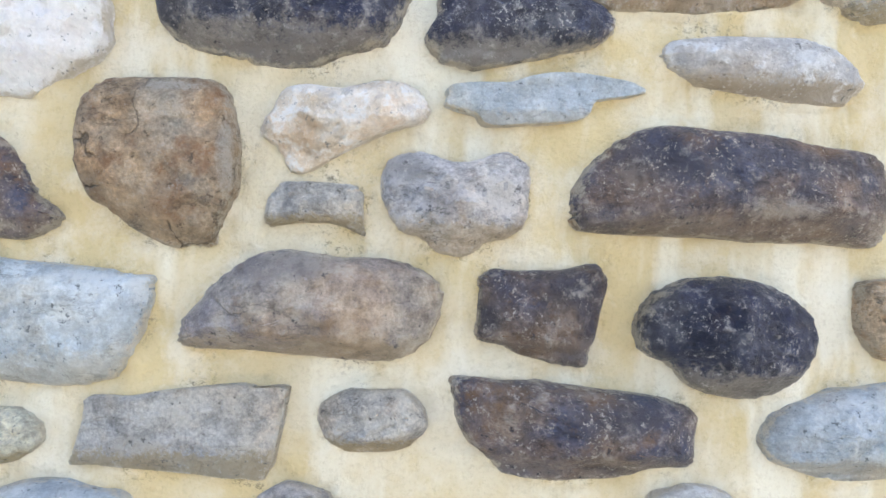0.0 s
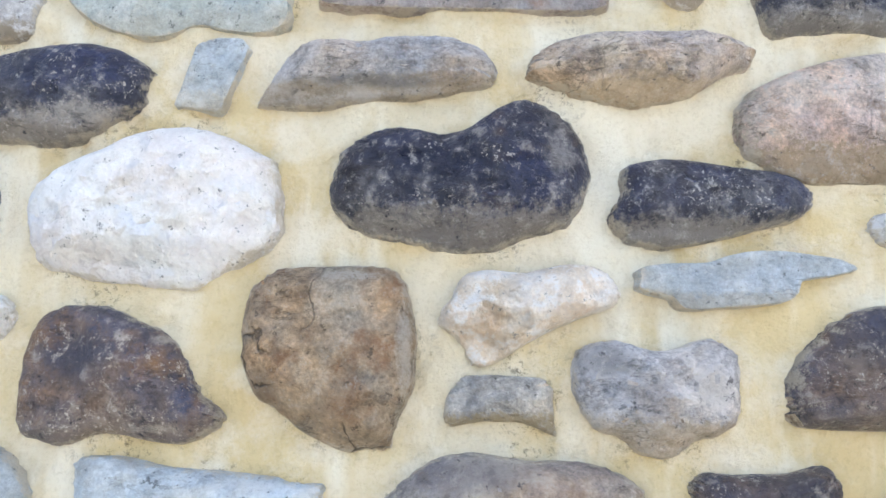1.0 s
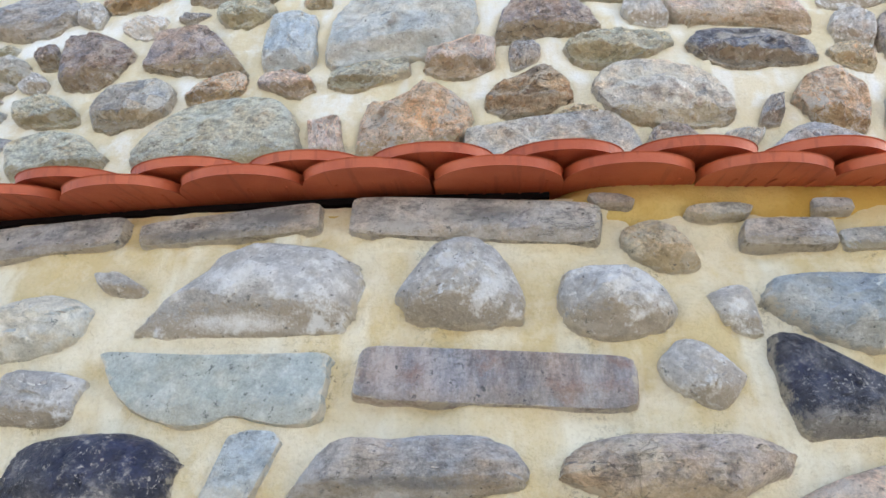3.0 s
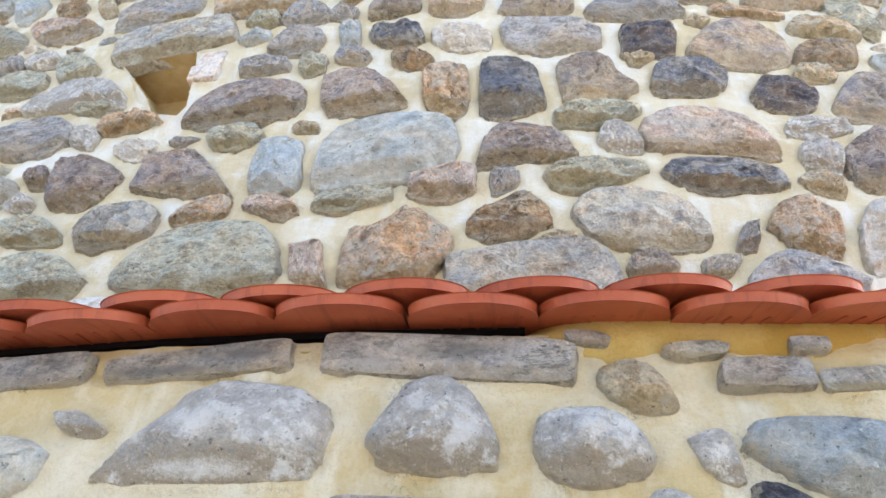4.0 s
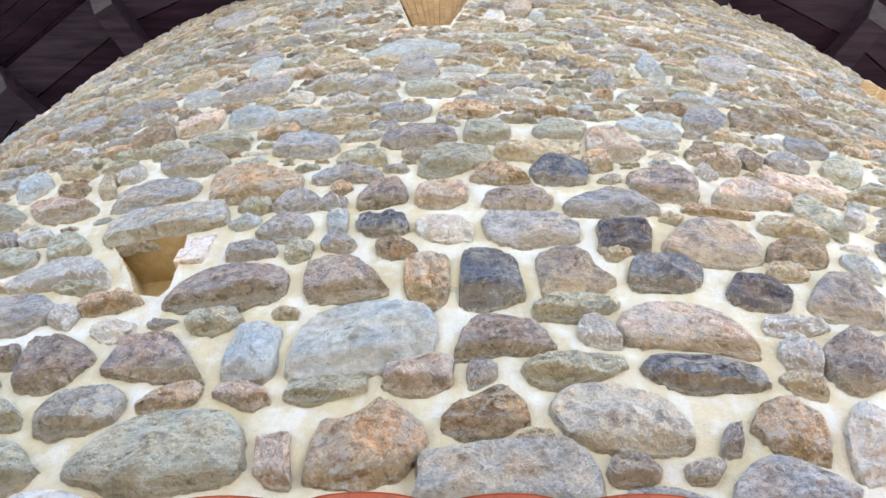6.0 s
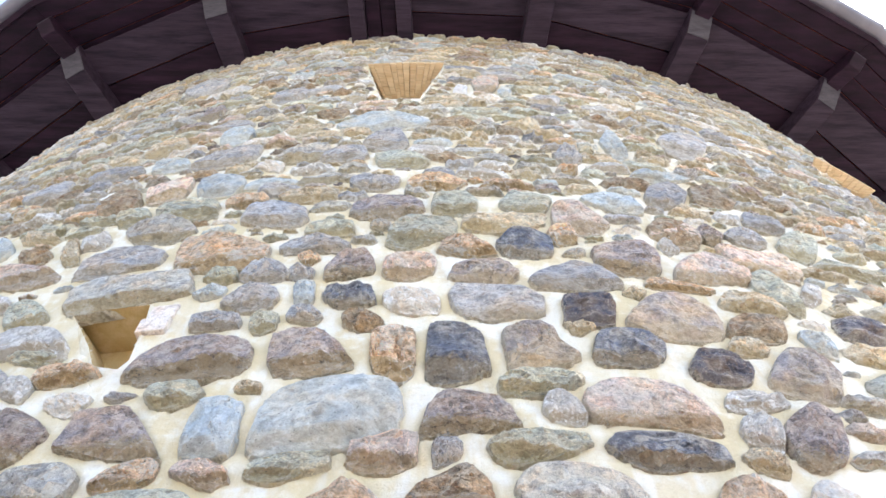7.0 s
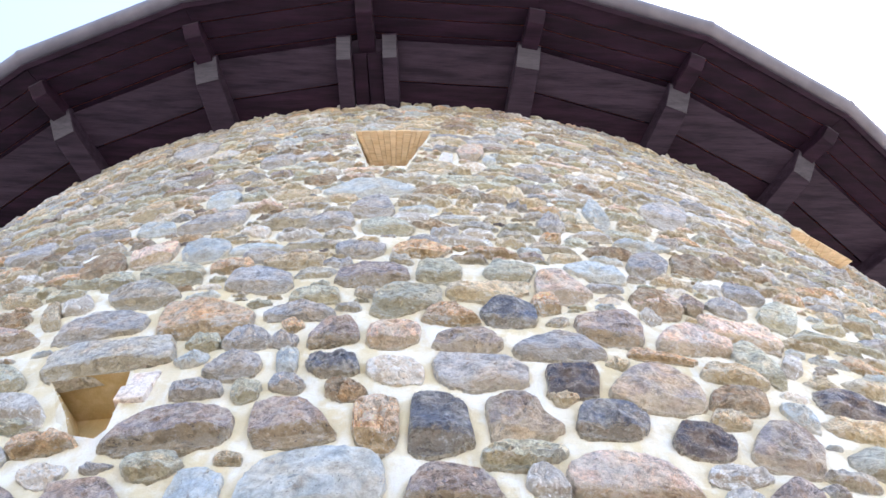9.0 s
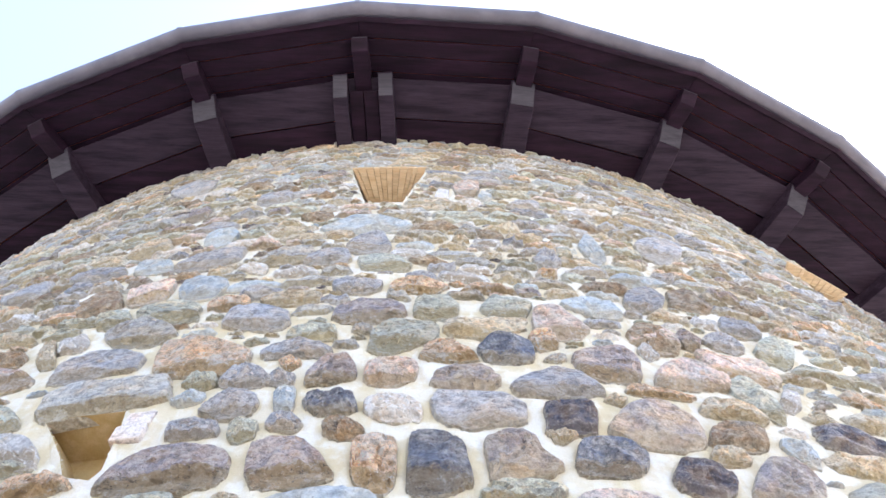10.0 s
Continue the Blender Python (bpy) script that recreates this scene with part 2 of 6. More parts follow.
STONE = {
    "blue": stone_material("bluish_grey_stone", (0.24, 0.266, 0.280), (0.31, 0.332, 0.338), (0.62, 0.63, 0.62), 0.45, 0.15, rust=0.08, grain=0.7, film_shade=0.35, gain=1.77, strata=0.3, facet=0.5, dust_shade=(0.46, 0.38, 0.24), mottle=0.6),
    "celadon": stone_material("pale_greenish_slab", (0.32, 0.36, 0.35), (0.37, 0.405, 0.395), (0.6, 0.6, 0.57), 0.3, 0.08, rust=0.03, grain=0.5, film_shade=0.2, gain=1.15, facet=0.15, mottle=0.6),
    "slate": stone_material("slate_stone", (0.20, 0.20, 0.21), (0.30, 0.29, 0.29), (0.52, 0.50, 0.48), 0.45, 0.2, rust=0.15, layers=1.6, film_shade=0.5, gain=1.85, strata=0.5, facet=0.5, dust_shade=(0.38, 0.3, 0.18)),
    "dark": stone_material("dark_basalt_stone", (0.022, 0.029, 0.072), (0.058, 0.060, 0.080), (0.50, 0.47, 0.44), 0.15, 0.95, pale_most=0.55, rust=0.05, rough=0.4, film_shade=0.9, dust_shade=(0.29, 0.26, 0.23), gain=1.3, grain=1.2, strata=0.45, facet=0.35),
    "umber": stone_material("dark_brown_stone", (0.06, 0.062, 0.095), (0.155, 0.115, 0.092), (0.52, 0.47, 0.41), 0.18, 0.85, (0.26, 0.145, 0.065), 0.4, pale_most=0.55, rough=0.5, film_shade=0.45, dust_shade=(0.28, 0.23, 0.19), gain=1.36, grain=1.2, strata=0.45, facet=0.35),
    "mauve": stone_material("mauve_brown_stone", (0.175, 0.155, 0.16), (0.27, 0.22, 0.195), (0.56, 0.52, 0.47), 0.5, 0.35, (0.36, 0.21, 0.09), 0.35, 1.3, film_shade=0.85, cracks=0.3, dust_shade=(0.38, 0.29, 0.17), gain=2.05, strata=0.8, facet=1.0),
    "navy": stone_material("blue_black_stone", (0.095, 0.105, 0.14), (0.19, 0.185, 0.19), (0.54, 0.52, 0.48), 0.4, 0.35, rust=0.12, grain=1.3, film_shade=0.75, dust_shade=(0.34, 0.27, 0.17), gain=1.77, strata=0.8, facet=1.0),
    "brown": stone_material("brown_stone", (0.29, 0.205, 0.125), (0.33, 0.275, 0.205), (0.50, 0.45, 0.38), 0.35, 0.12, (0.27, 0.125, 0.05), 0.5, 1.3, film_shade=0.2, cracks=0.9, gain=1.52, strata=0.6, facet=0.7),
    "grey": stone_material("grey_stone", (0.26, 0.25, 0.235), (0.36, 0.34, 0.30), (0.58, 0.56, 0.51), 0.5, 0.25, rust=0.18, grain=1.2, cracks=0.15, gain=1.95, strata=0.4, facet=0.9, film_shade=0.8, dust_shade=(0.42, 0.34, 0.2)),
    "buff": stone_material("buff_stone", (0.36, 0.305, 0.22), (0.44, 0.38, 0.28), (0.66, 0.62, 0.53), 0.5, 0.2, (0.44, 0.25, 0.09), 0.4, 1.2, gain=1.79, strata=0.45, facet=0.9, film_shade=0.8, dust_shade=(0.5, 0.39, 0.22)),
    "white": stone_material("white_limestone", (0.87, 0.855, 0.825), (0.85, 0.80, 0.78), (0.84, 0.83, 0.81), 0.3, 0.05, (0.62, 0.5, 0.4), 0.05, 0.8, film_shade=0.1, gain=1.04, vary=0.1, mottle=0.2, facet=1.2, wear=0.2),
    "quartz": stone_material("white_and_ochre_quartz", (0.84, 0.81, 0.77), (0.76, 0.64, 0.50), (0.86, 0.84, 0.82), 0.8, 0.3, (0.62, 0.40, 0.21), 0.25, 0.9, film_shade=0.08, gain=1.00, vary=0.25, mottle=0.4, facet=1.1),
    "rust": stone_material("rust_stained_stone", (0.42, 0.29, 0.18), (0.48, 0.38, 0.28), (0.72, 0.68, 0.62), 0.8, 0.35, (0.36, 0.17, 0.06), 0.45, 1.7, cracks=0.5, gain=1.98, facet=1.3, film_shade=0.8, dust_shade=(0.48, 0.34, 0.17)),
    "pink": stone_material("pinkish_stone", (0.41, 0.315, 0.265), (0.45, 0.39, 0.335), (0.68, 0.62, 0.56), 0.6, 0.25, (0.42, 0.25, 0.15), 0.3, 1.2, cracks=0.3, gain=1.93, strata=0.45, facet=1.0, film_shade=0.8, dust_shade=(0.46, 0.35, 0.21)),
    "pale": stone_material("pale_grey_stone", (0.36, 0.345, 0.33), (0.44, 0.425, 0.41), (0.80, 0.79, 0.78), 1.0, 0.3, (0.38, 0.28, 0.17), 0.12, film_shade=0.8, dust_shade=(0.42, 0.35, 0.26), gain=1.41, vary=0.4, grain=0.9, mottle=0.6, facet=0.25),
    "taupe": stone_material("taupe_stone", (0.225, 0.2, 0.2), (0.31, 0.265, 0.215), (0.50, 0.45, 0.38), 0.3, 0.15, (0.30, 0.18, 0.08), 0.3, film_shade=0.5, cracks=0.25, grain=0.8, gain=1.52, strata=0.5, facet=0.4),
    "redgrey": stone_material("reddish_grey_slab", (0.205, 0.20, 0.215), (0.275, 0.225, 0.21), (0.48, 0.44, 0.42), 0.4, 0.12, (0.28, 0.14, 0.09), 0.35, layers=0.4, film_shade=0.15, grain=0.8, strata=0.3, facet=0.25),
    "green": stone_material("greenish_grey_stone", (0.285, 0.285, 0.235), (0.375, 0.37, 0.305), (0.56, 0.55, 0.49), 0.5, 0.2, rust=0.2, grain=1.2, layers=2, cracks=0.2, gain=1.95, strata=0.5, facet=0.8, film_shade=0.8, dust_shade=(0.42, 0.35, 0.2)),
}


def mortar_material(name, base, deep, wet, halo=0.0, crumbs=0.0):
    m = Nodes(name, 0.9)
    m.coords(False)
    big, mid, fine = m.noise(2.2, 5, 0.6), m.noise(14, 6, 0.65), m.noise(190, 5, 0.75)
    runs = m.noise(9, 4, 0.6, m.stretch((1, 1, 0.22)))
    patch = m.noise(5.5, 6, 0.6)
    col = m.mix(m.ramp(big, (0.42, 0.0), (0.58, 0.7)), base, deep)
    col = m.mix(m.ramp(patch, (0.45, 0.0), (0.58, 0.9)), col, deep)
    col = m.mix(m.ramp(runs, (0.52, 0.0), (0.62, wet)), col, tuple(min(0.82, v * k) for v, k in zip(base, (1.13, 1.18, 1.28))))
    col = m.mix(m.ramp(mid, (0.50, 0.0), (0.66, 0.6)), col, tuple(min(0.82, v * k) for v, k in zip(base, (1.10, 1.12, 1.2))))
    if halo:
        # yellowish shade and bounce round the stones, painted into the mortar colour
        near = m.n.new("ShaderNodeAttribute")
        near.attribute_name = "near_stone"
        col = m.mix(m.band(m.add(mid, near.outputs["Fac"], 0.5), 0.66, 0.90, halo), col, deep)
    if crumbs:
        # dark crumbs and hairline gaps along the stones' edges
        near = m.n.new("ShaderNodeAttribute")
        near.attribute_name = "near_stone"
        rim = m.mix(1.0, m.band(near.outputs["Fac"], 0.34, 0.58), m.ramp(m.noise(11, 4, 0.6), (0.47, 0.0), (0.60, 1.0)), "MULTIPLY")
        rim = m.mix(1.0, rim, m.ramp(m.noise(120, 7, 0.85), (0.53, 0.0), (0.58, crumbs)), "MULTIPLY")
        col = m.mix(rim, col, (0.12, 0.09, 0.06))
    col = m.mix(m.ramp(fine, (0.34, 0.22), (0.50, 0.0)), col, tuple(v * 0.6 for v in deep))
    col = m.mix(m.ramp(m.noise(90, 7, 0.85), (0.68, 0.0), (0.70, 0.55)), col, (0.17, 0.14, 0.09))
    return m.done(col, m.add(mid, m.add(fine, m.noise(60, 6, 0.75), 0.3), 1.4), 0.006, strength=0.9)


MORTAR_LOW = mortar_material("yellow_lime_mortar", (0.70, 0.63, 0.48), (0.60, 0.475, 0.25), 0.75, crumbs=0.8)
MORTAR_UP = mortar_material("cream_lime_mortar", (0.79, 0.755, 0.67), (0.66, 0.56, 0.36), 0.5, 0.7)
MORTAR_HOLE = mortar_material("brown_hole_mortar", (0.60, 0.46, 0.25), (0.50, 0.35, 0.14), 0.3)
# bed mortar whose ochre has the tiles' orange bounce light mixed in
MORTAR_BED = mortar_material("tile_bounce_bed_mortar", (0.60, 0.44, 0.16), (0.50, 0.31, 0.06), 0.4)


def tile_material():
    m = Nodes("terracotta_tile_clay", 0.6)
    m.coords()
    big, mid, fine = m.noise(9, 4), m.noise(40, 5, 0.7), m.noise(260, 4, 0.7)
    col = m.mix(m.ramp(big, (0.35, 0.0), (0.65, 1.0)), (0.33, 0.062, 0.022), (0.43, 0.105, 0.044))
    col = m.mix(m.ramp(m.noise(75, 2, 0.6, m.stretch((1, 0.05, 0.2))), (0.57, 0.0), (0.62, 0.3)), col, (0.15, 0.03, 0.013))
    col = m.mix(m.ramp(mid, (0.64, 0.0), (0.80, 0.3)), col, (0.48, 0.18, 0.09))
    return m.done(col, m.add(mid, fine, 1.0), 0.0008)


def wood_material(name, a, b, rough=0.65):
    m = Nodes(name, rough)
    m.coords()
    m.bsdf.inputs["Specular IOR Level"].default_value = 0.16
    grain = m.noise(14, 6, 0.65, m.stretch((0.12, 1, 1)))
    fine = m.noise(90, 4, 0.7, m.stretch((0.06, 1, 1)))
    col = m.mix(m.ramp(grain, (0.36, 0.0), (0.66, 1.0)), a, b)
    col = m.mix(m.ramp(fine, (0.3, 0.5), (0.5, 0.0)), col, tuple(v * 0.45 for v in a))
    return m.done(col, m.add(grain, fine, 1.0), 0.002)


TILE = tile_material()
WOOD_DARK = wood_material("dark_stained_wood", (0.010, 0.0040, 0.0095), (0.031, 0.0125, 0.027))
WOOD_GREY = wood_material("weathered_stained_wood", (0.018, 0.0105, 0.019), (0.048, 0.031, 0.049))
# near-black, for the painted shadow gap under the tiles
GAP_BLACK = wood_material("black_gap_shade", (0.005, 0.003, 0.004), (0.012, 0.008, 0.009))
WOOD_END = wood_material("paler_end_grain", (0.050, 0.044, 0.054), (0.085, 0.076, 0.092))
WOOD_PALE = wood_material("pale_pine_boards", (0.62, 0.44, 0.26), (0.76, 0.60, 0.40))


BRICK = stone_material("pale_pink_brick", (0.60, 0.51, 0.46), (0.62, 0.55, 0.50), (0.74, 0.69, 0.65), 0.4, 0.1, (0.5, 0.3, 0.2), 0.05, 0.4, film_shade=0.1, gain=1.15, facet=0.1)


def metal_material():
    m = Nodes("brown_coated_gutter", 0.36, 0.1)
    m.coords(False)
    col = m.mix(m.ramp(m.noise(3, 5), (0.4, 0.0), (0.65, 1.0)), (0.11, 0.10, 0.125), (0.16, 0.145, 0.175))
    return m.done(col, m.noise(12, 3), 0.002)


GUTTER = metal_material()


def ground_material():
    m = Nodes("pale_bounce_ground", 0.95)
    m.coords(False)
    # paleness is assumed, raised so that more light bounces up to the eaves
    col = m.mix(m.ramp(m.noise(0.4, 6), (0.38, 0.0), (0.62, 1.0)), (0.43, 0.40, 0.34), (0.52, 0.48, 0.41))
    col = m.mix(m.ramp(m.noise(30, 6, 0.75), (0.35, 0.6), (0.55, 0.0)), col, (0.17, 0.15, 0.11))
    return m.done(col, m.noise(40, 5, 0.7), 0.02)


# ---- building helpers ----
R_LOW, R_UP, BATTER = 7.666, 7.262, 0.014
Z_BED, Z_TOP = 2.312, 9.0


def at(r, s, z, radius):
    """The place r from the axis, s metres round the arc of that radius, at height z."""
    a = s / radius
    if radius == R_UP:
        r -= BATTER * (z - 3.0)
    return (r * math.sin(a), -r * math.cos(a), z)


def part(name, bm, material, parent=None, label=""):
    mesh = bpy.data.meshes.new(name)
    bm.to_mesh(mesh)
    bm.free()
    mesh.materials.append(material)
    ob = new(name, mesh)
    ob.parent = parent
    return tagged(ob, label) if label else ob


def mesh_part(name, verts, faces, material, parent=None, label="", smooth=False):
    mesh = bpy.data.meshes.new(name)
    mesh.from_pydata(verts, [], faces)
    mesh.materials.append(material)
    if smooth:
        mesh.polygons.foreach_set("use_smooth", [True] * len(mesh.polygons))
    mesh.update()
    ob = new(name, mesh)
    ob.parent = parent
    return tagged(ob, label) if label else ob


def box(bm, size, m=Matrix(), bevel=0.004, rough=0.0, cuts=0):
    """A bevelled box, centred at m; rough: uneven faces."""
    made = bmesh.ops.create_cube(bm, size=1.0, matrix=m @ Matrix.Diagonal((*size, 1)))
    verts = made["verts"]
    edges = list({e for v in verts for e in v.link_edges})
    if bevel:
        out = bmesh.ops.bevel(bm, geom=edges, offset=bevel, segments=2, affect="EDGES", profile=0.6)
        verts = list({v for f in out["faces"] for v in f.verts})
    if rough:
        for v in verts:
            n = noise.noise_vector(v.co * 9)
            v.co += n * rough
    return verts


def empty(name, label, category, kind="", group=""):
    return tagged(new(name), label, category, group, kind)

# ---- ground ----
bm = bmesh.new()
bmesh.ops.create_circle(bm, cap_ends=True, radius=600, segments=64)
ground = part("ground", bm, ground_material())
tagged(ground, "unseen ground round the foot of the tower, pale to bounce light up", "ground", kind="structure")

# ---- the two walls and their mortar ----
wall_lower = empty("wall_lower", "projecting lower tower wall of large field stones in yellow mortar", "stone wall", "structure")
wall_upper = empty("wall_upper", "tall round tower wall of mixed field stones in cream mortar", "stone wall", "structure")


def edge_points(st, angles):
    """The outline of a stone, seen face on: a rounded box with tapers, shear and bend."""
    w, h, tilt, square, tx, tz, shear, bend = st["w"], st["h"], st["tilt"], st["n"], st["tx"], st["tz"], st["sk"], st["bd"]
    c, s = np.cos(angles), np.sin(angles)
    x = np.sign(c) * np.abs(c) ** (2 / square)
    y = np.sign(s) * np.abs(s) ** (2 / square)
    x, y = x * (1 + tz * y), y * (1 + tx * x)
    y = y + bend * (x * x - 0.4)
    swell = 1.0
    for k, (p, q) in enumerate(zip(st.get("lobes", ())[::2], st.get("lobes", ())[1::2])):
        swell = swell + p * np.cos((k + 2) * angles) + q * np.sin((k + 2) * angles)
    x, y = x * swell * w / 2, y * swell * h / 2
    x = x + shear * y
    ct, sn = math.cos(radians(tilt)), math.sin(radians(tilt))
    return x * ct - y * sn, x * sn + y * ct


def stone_shape(st, around, rings, seed, ragged, cut=0.5):
    """Vertices (along, out, up) and faces of one stone: a dome hewn by a few random planes, uneven, with a buried skirt."""
    ang = np.linspace(0, 2 * math.pi, around, endpoint=False)
    ex, ey = edge_points(st, ang)
    rng = np.random.RandomState(seed)
    wob = np.zeros(around)
    for k in (3, 4, 5, 6, 7, 9, 11, 13, 16, 19, 23, 27):
        if k < around / 2.5:
            wob += rng.uniform(-1, 1) * np.cos(k * ang + rng.uniform(0, 6.28)) / k ** 0.75 * (1.15 if k > 8 else 1.0)
    wob = 1 + ragged * wob
    # corners knocked off by straight breaks
    u, v = ex / (np.abs(ex).max()), ey / (np.abs(ey).max())
    keep = np.ones(around)
    for _ in range(rng.randint(5, 9)):
        a = rng.uniform(0, 6.28)
        reach = u * math.cos(a) + v * math.sin(a)
        far = reach.max() * rng.uniform(0.98 - 0.18 * cut, 1.0)
        keep = np.minimum(keep, np.where(reach > far, far / np.maximum(reach, 1e-6), 1.0))
    if st.get("true"):
        wob = 1 + 0.16 * ragged * sum(rng.uniform(0.4, 1) * np.cos(k * ang + rng.uniform(0, 6.28)) for k in (9, 13, 17, 21, 26, 31, 37, 43))
    else:
        wob = wob * (1 + (keep - 1) * min(1.0, cut + 0.25)) * (1 + 0.10 * cut)
    size = math.sqrt(st["w"] * st["h"])
    out, flat = st["out"], st["flat"]
    if flat > 6 and cut < 0.3:
        out = max(0.014, out * 0.40)
    elif cut > 0.92:
        out, flat = max(0.022, out * 0.72), max(7.0, flat)
    planes = []
    for k in range(rng.randint(4, 8)):
        a = rng.uniform(0, 6.28)
        steep = rng.uniform(0.05, 0.3) if k < 2 else rng.uniform(0.4, 1.4)
        planes.append((steep * math.cos(a), steep * math.sin(a), 1.0 if k < 2 else rng.uniform(1.0, 1.5)))
    # broken faces: every spot takes the plane of its nearest seed
    breaks = [(rng.uniform(-0.9, 0.9), rng.uniform(-0.9, 0.9), rng.uniform(-0.65, 0.65), rng.uniform(-0.65, 0.65), rng.uniform(0.74, 1.06)) for _ in range(rng.randint(4, 9))]
    ridge = (rng.uniform(2.2, 3.6), rng.uniform(0.38, 0.72), rng.uniform(-0.25, 0.25))
    off = Vector(rng.uniform(0, 50, 3))
    off2 = off * 1.7
    verts, faces = [], []
    rho = [1.03] + [1 - (i / rings) ** 1.3 for i in range(rings)]
    hw, hh = st["w"] / 2, st["h"] / 2

    def foot(x, y):
        """The foot of a hewn stone slopes back under its face."""
        v = y / hh + 0.10 * noise.noise(Vector((x, y, 0)) / size * 5 + off)
        return 1.0 + ridge[0] * (v + ridge[1] + ridge[2] * x / hw)

    def lift_at(x, y, p):
        edge = max(0.0, 1 - p ** (18 if flat > 6 and cut < 0.3 else flat)) ** (0.1 if flat > 6 and cut < 0.3 else 0.55 - 0.25 * cut)
        u, v = x / hw, y / hh
        hewn = min(c - a * u - b * v for a, b, c in planes)
        q = Vector((x, y, 0)) / size
        shift = noise.noise(q * 4 + off2) * 0.35
        near = min(breaks, key=lambda k: (u + shift - k[0]) ** 2 + (v - shift - k[1]) ** 2)
        face = near[4] + near[2] * (u - near[0]) + near[3] * (v - near[1]) if not st.get("true") or cut > 0.9 else 1.1
        under = foot(x, y)
        top = 1 + (min(1.25, max(0.66, min(hewn, face + 0.12)), under) - 1) * cut
        rough = 2.6 * noise.noise(q * 2.4 + off) + 1.7 * noise.noise(q * 5.5 + off2) + 1.1 * noise.noise(q * 13 + off) + 0.5 * noise.noise(q * 27 + off2) + cut * (2.6 * noise.turbulence(q * 3.2 + off2, 3, True) - 2.0)
        return out * edge * (max(0.30 if cut > 0.8 else 0.52, top) + ragged * 2.2 * rough * min(1.0, (1 - p) * 6))

    for j, p in enumerate(rho):
        for i in range(around):
            k = wob[i] if j < 2 else 1 + (wob[i] - 1) * p
            x, y = ex[i] * p * k, ey[i] * p * k
            verts.append((x, 0.035 if j == 0 else -lift_at(x, y, p), y))
    top = len(verts)
    verts.append((0, -lift_at(0, 0, 0), 0))
    n = len(rho)
    for j in range(n - 1):
        for i in range(around):
            a, b = j * around + i, j * around + (i + 1) % around
            faces.append((a, b, b + around, a + around))
    faces += [((n - 1) * around + i, (n - 1) * around + (i + 1) % around, top) for i in range(around)]
    # sit drops on the undercut foot, so the underside takes the painted ochre shade
    return verts, faces, [p for p in rho for _ in range(around)] + [0.0], [v[2] / hh - (0.75 if cut > 0.8 and foot(v[0], v[2]) < 0.94 else 0.0) for v in verts]


def set_marks(ob, marks):
    """Patches on a stone's face, as soft ellipses that the material breaks up."""
    for tone in ("pale", "dark", "rust"):
        value = [0.0] * len(ob.data.vertices)
        for kind, x, z, rx, rz in marks:
            if kind == tone:
                for v in ob.data.vertices:
                    far = ((v.co.x - x) / rx) ** 2 + ((v.co.z - z) / rz) ** 2
                    value[v.index] = max(value[v.index], math.exp(-0.7 * far))
        ob.data.attributes.new("mark_" + tone, "FLOAT", "POINT").data.foreach_set("value", value)


def set_rim(ob, rim, sit):
    ob.data.attributes.new("rim", "FLOAT", "POINT").data.foreach_set("value", rim)
    ob.data.attributes.new("sit", "FLOAT", "POINT").data.foreach_set("value", sit)


STONES = {"low": [], "up": []}


def lay(wall, kind, s, z, w, h, tilt=0.0, n=2.6, tx=0.0, tz=0.0, sk=0.0, bd=0.0, out=0.04, flat=3.0, lobes=(), marks=(), true=False):
    """Note one stone for a wall: its kind, its middle (metres round the arc and up), width, height and form. marks: patches on its face (tone, place, half sizes)."""
    STONES[wall].append(dict(kind=kind, s=s, z=z, w=w, h=h, tilt=tilt, n=n, tx=tx, tz=tz, sk=sk, bd=bd, out=out, flat=flat, lobes=lobes, marks=marks, true=true))


lay("low", "white", -0.397, 1.773, 0.275, 0.175, 5.8, 2.2, 0.14, 0.01, 0.27, -0.07, 0.045, 3.5, lobes=(0.031, -0.105, 0.008, -0.007, -0.003, -0.002, 0.017, 0.012, -0.016, -0.009, -0.001, -0.009, -0.010, -0.001, -0.008, 0.004), marks=(("rust", 0.115, 0.044, 0.007, 0.005), ("dark", -0.012, -0.061, 0.015, 0.006),), true=True)
lay("low", "dark", -0.064, 1.801, 0.239, 0.161, 6.0, 2.7, 0.06, -0.11, -0.15, 0.54, 0.050, 3.0, lobes=(0.125, 0.054, -0.004, -0.036, -0.049, 0.016, -0.004, -0.042, 0.016, -0.001, 0.019, 0.021, -0.000, -0.001, -0.010, -0.010), marks=(("dark", -0.029, 0.005, 0.076, 0.038), ("dark", 0.065, 0.047, 0.035, 0.035), ("pale", 0.099, 0.013, 0.023, 0.028), ("pale", -0.058, -0.046, 0.052, 0.018), ("rust", 0.039, 0.036, 0.012, 0.009),), true=True)
lay("low", "dark", 0.194, 1.774, 0.217, 0.085, -0.6, 2.0, -0.43, -0.05, 0.44, 0.15, 0.035, 3.0, lobes=(-0.013, -0.027, -0.007, 0.033, -0.053, -0.034, 0.010, -0.015, -0.014, 0.013, 0.010, 0.001, -0.003, 0.013, 0.003, -0.002), true=True)
lay("low", "blue", 0.218, 1.689, 0.195, 0.053, 6.0, 2.2, -0.38, 0.38, -0.36, -0.24, 0.030, 7.0, lobes=(-0.051, 0.052, -0.072, 0.087, -0.020, 0.046, 0.086, 0.015, 0.009, 0.019, -0.020, 0.010, 0.005, -0.023, 0.016, 0.028), true=True)
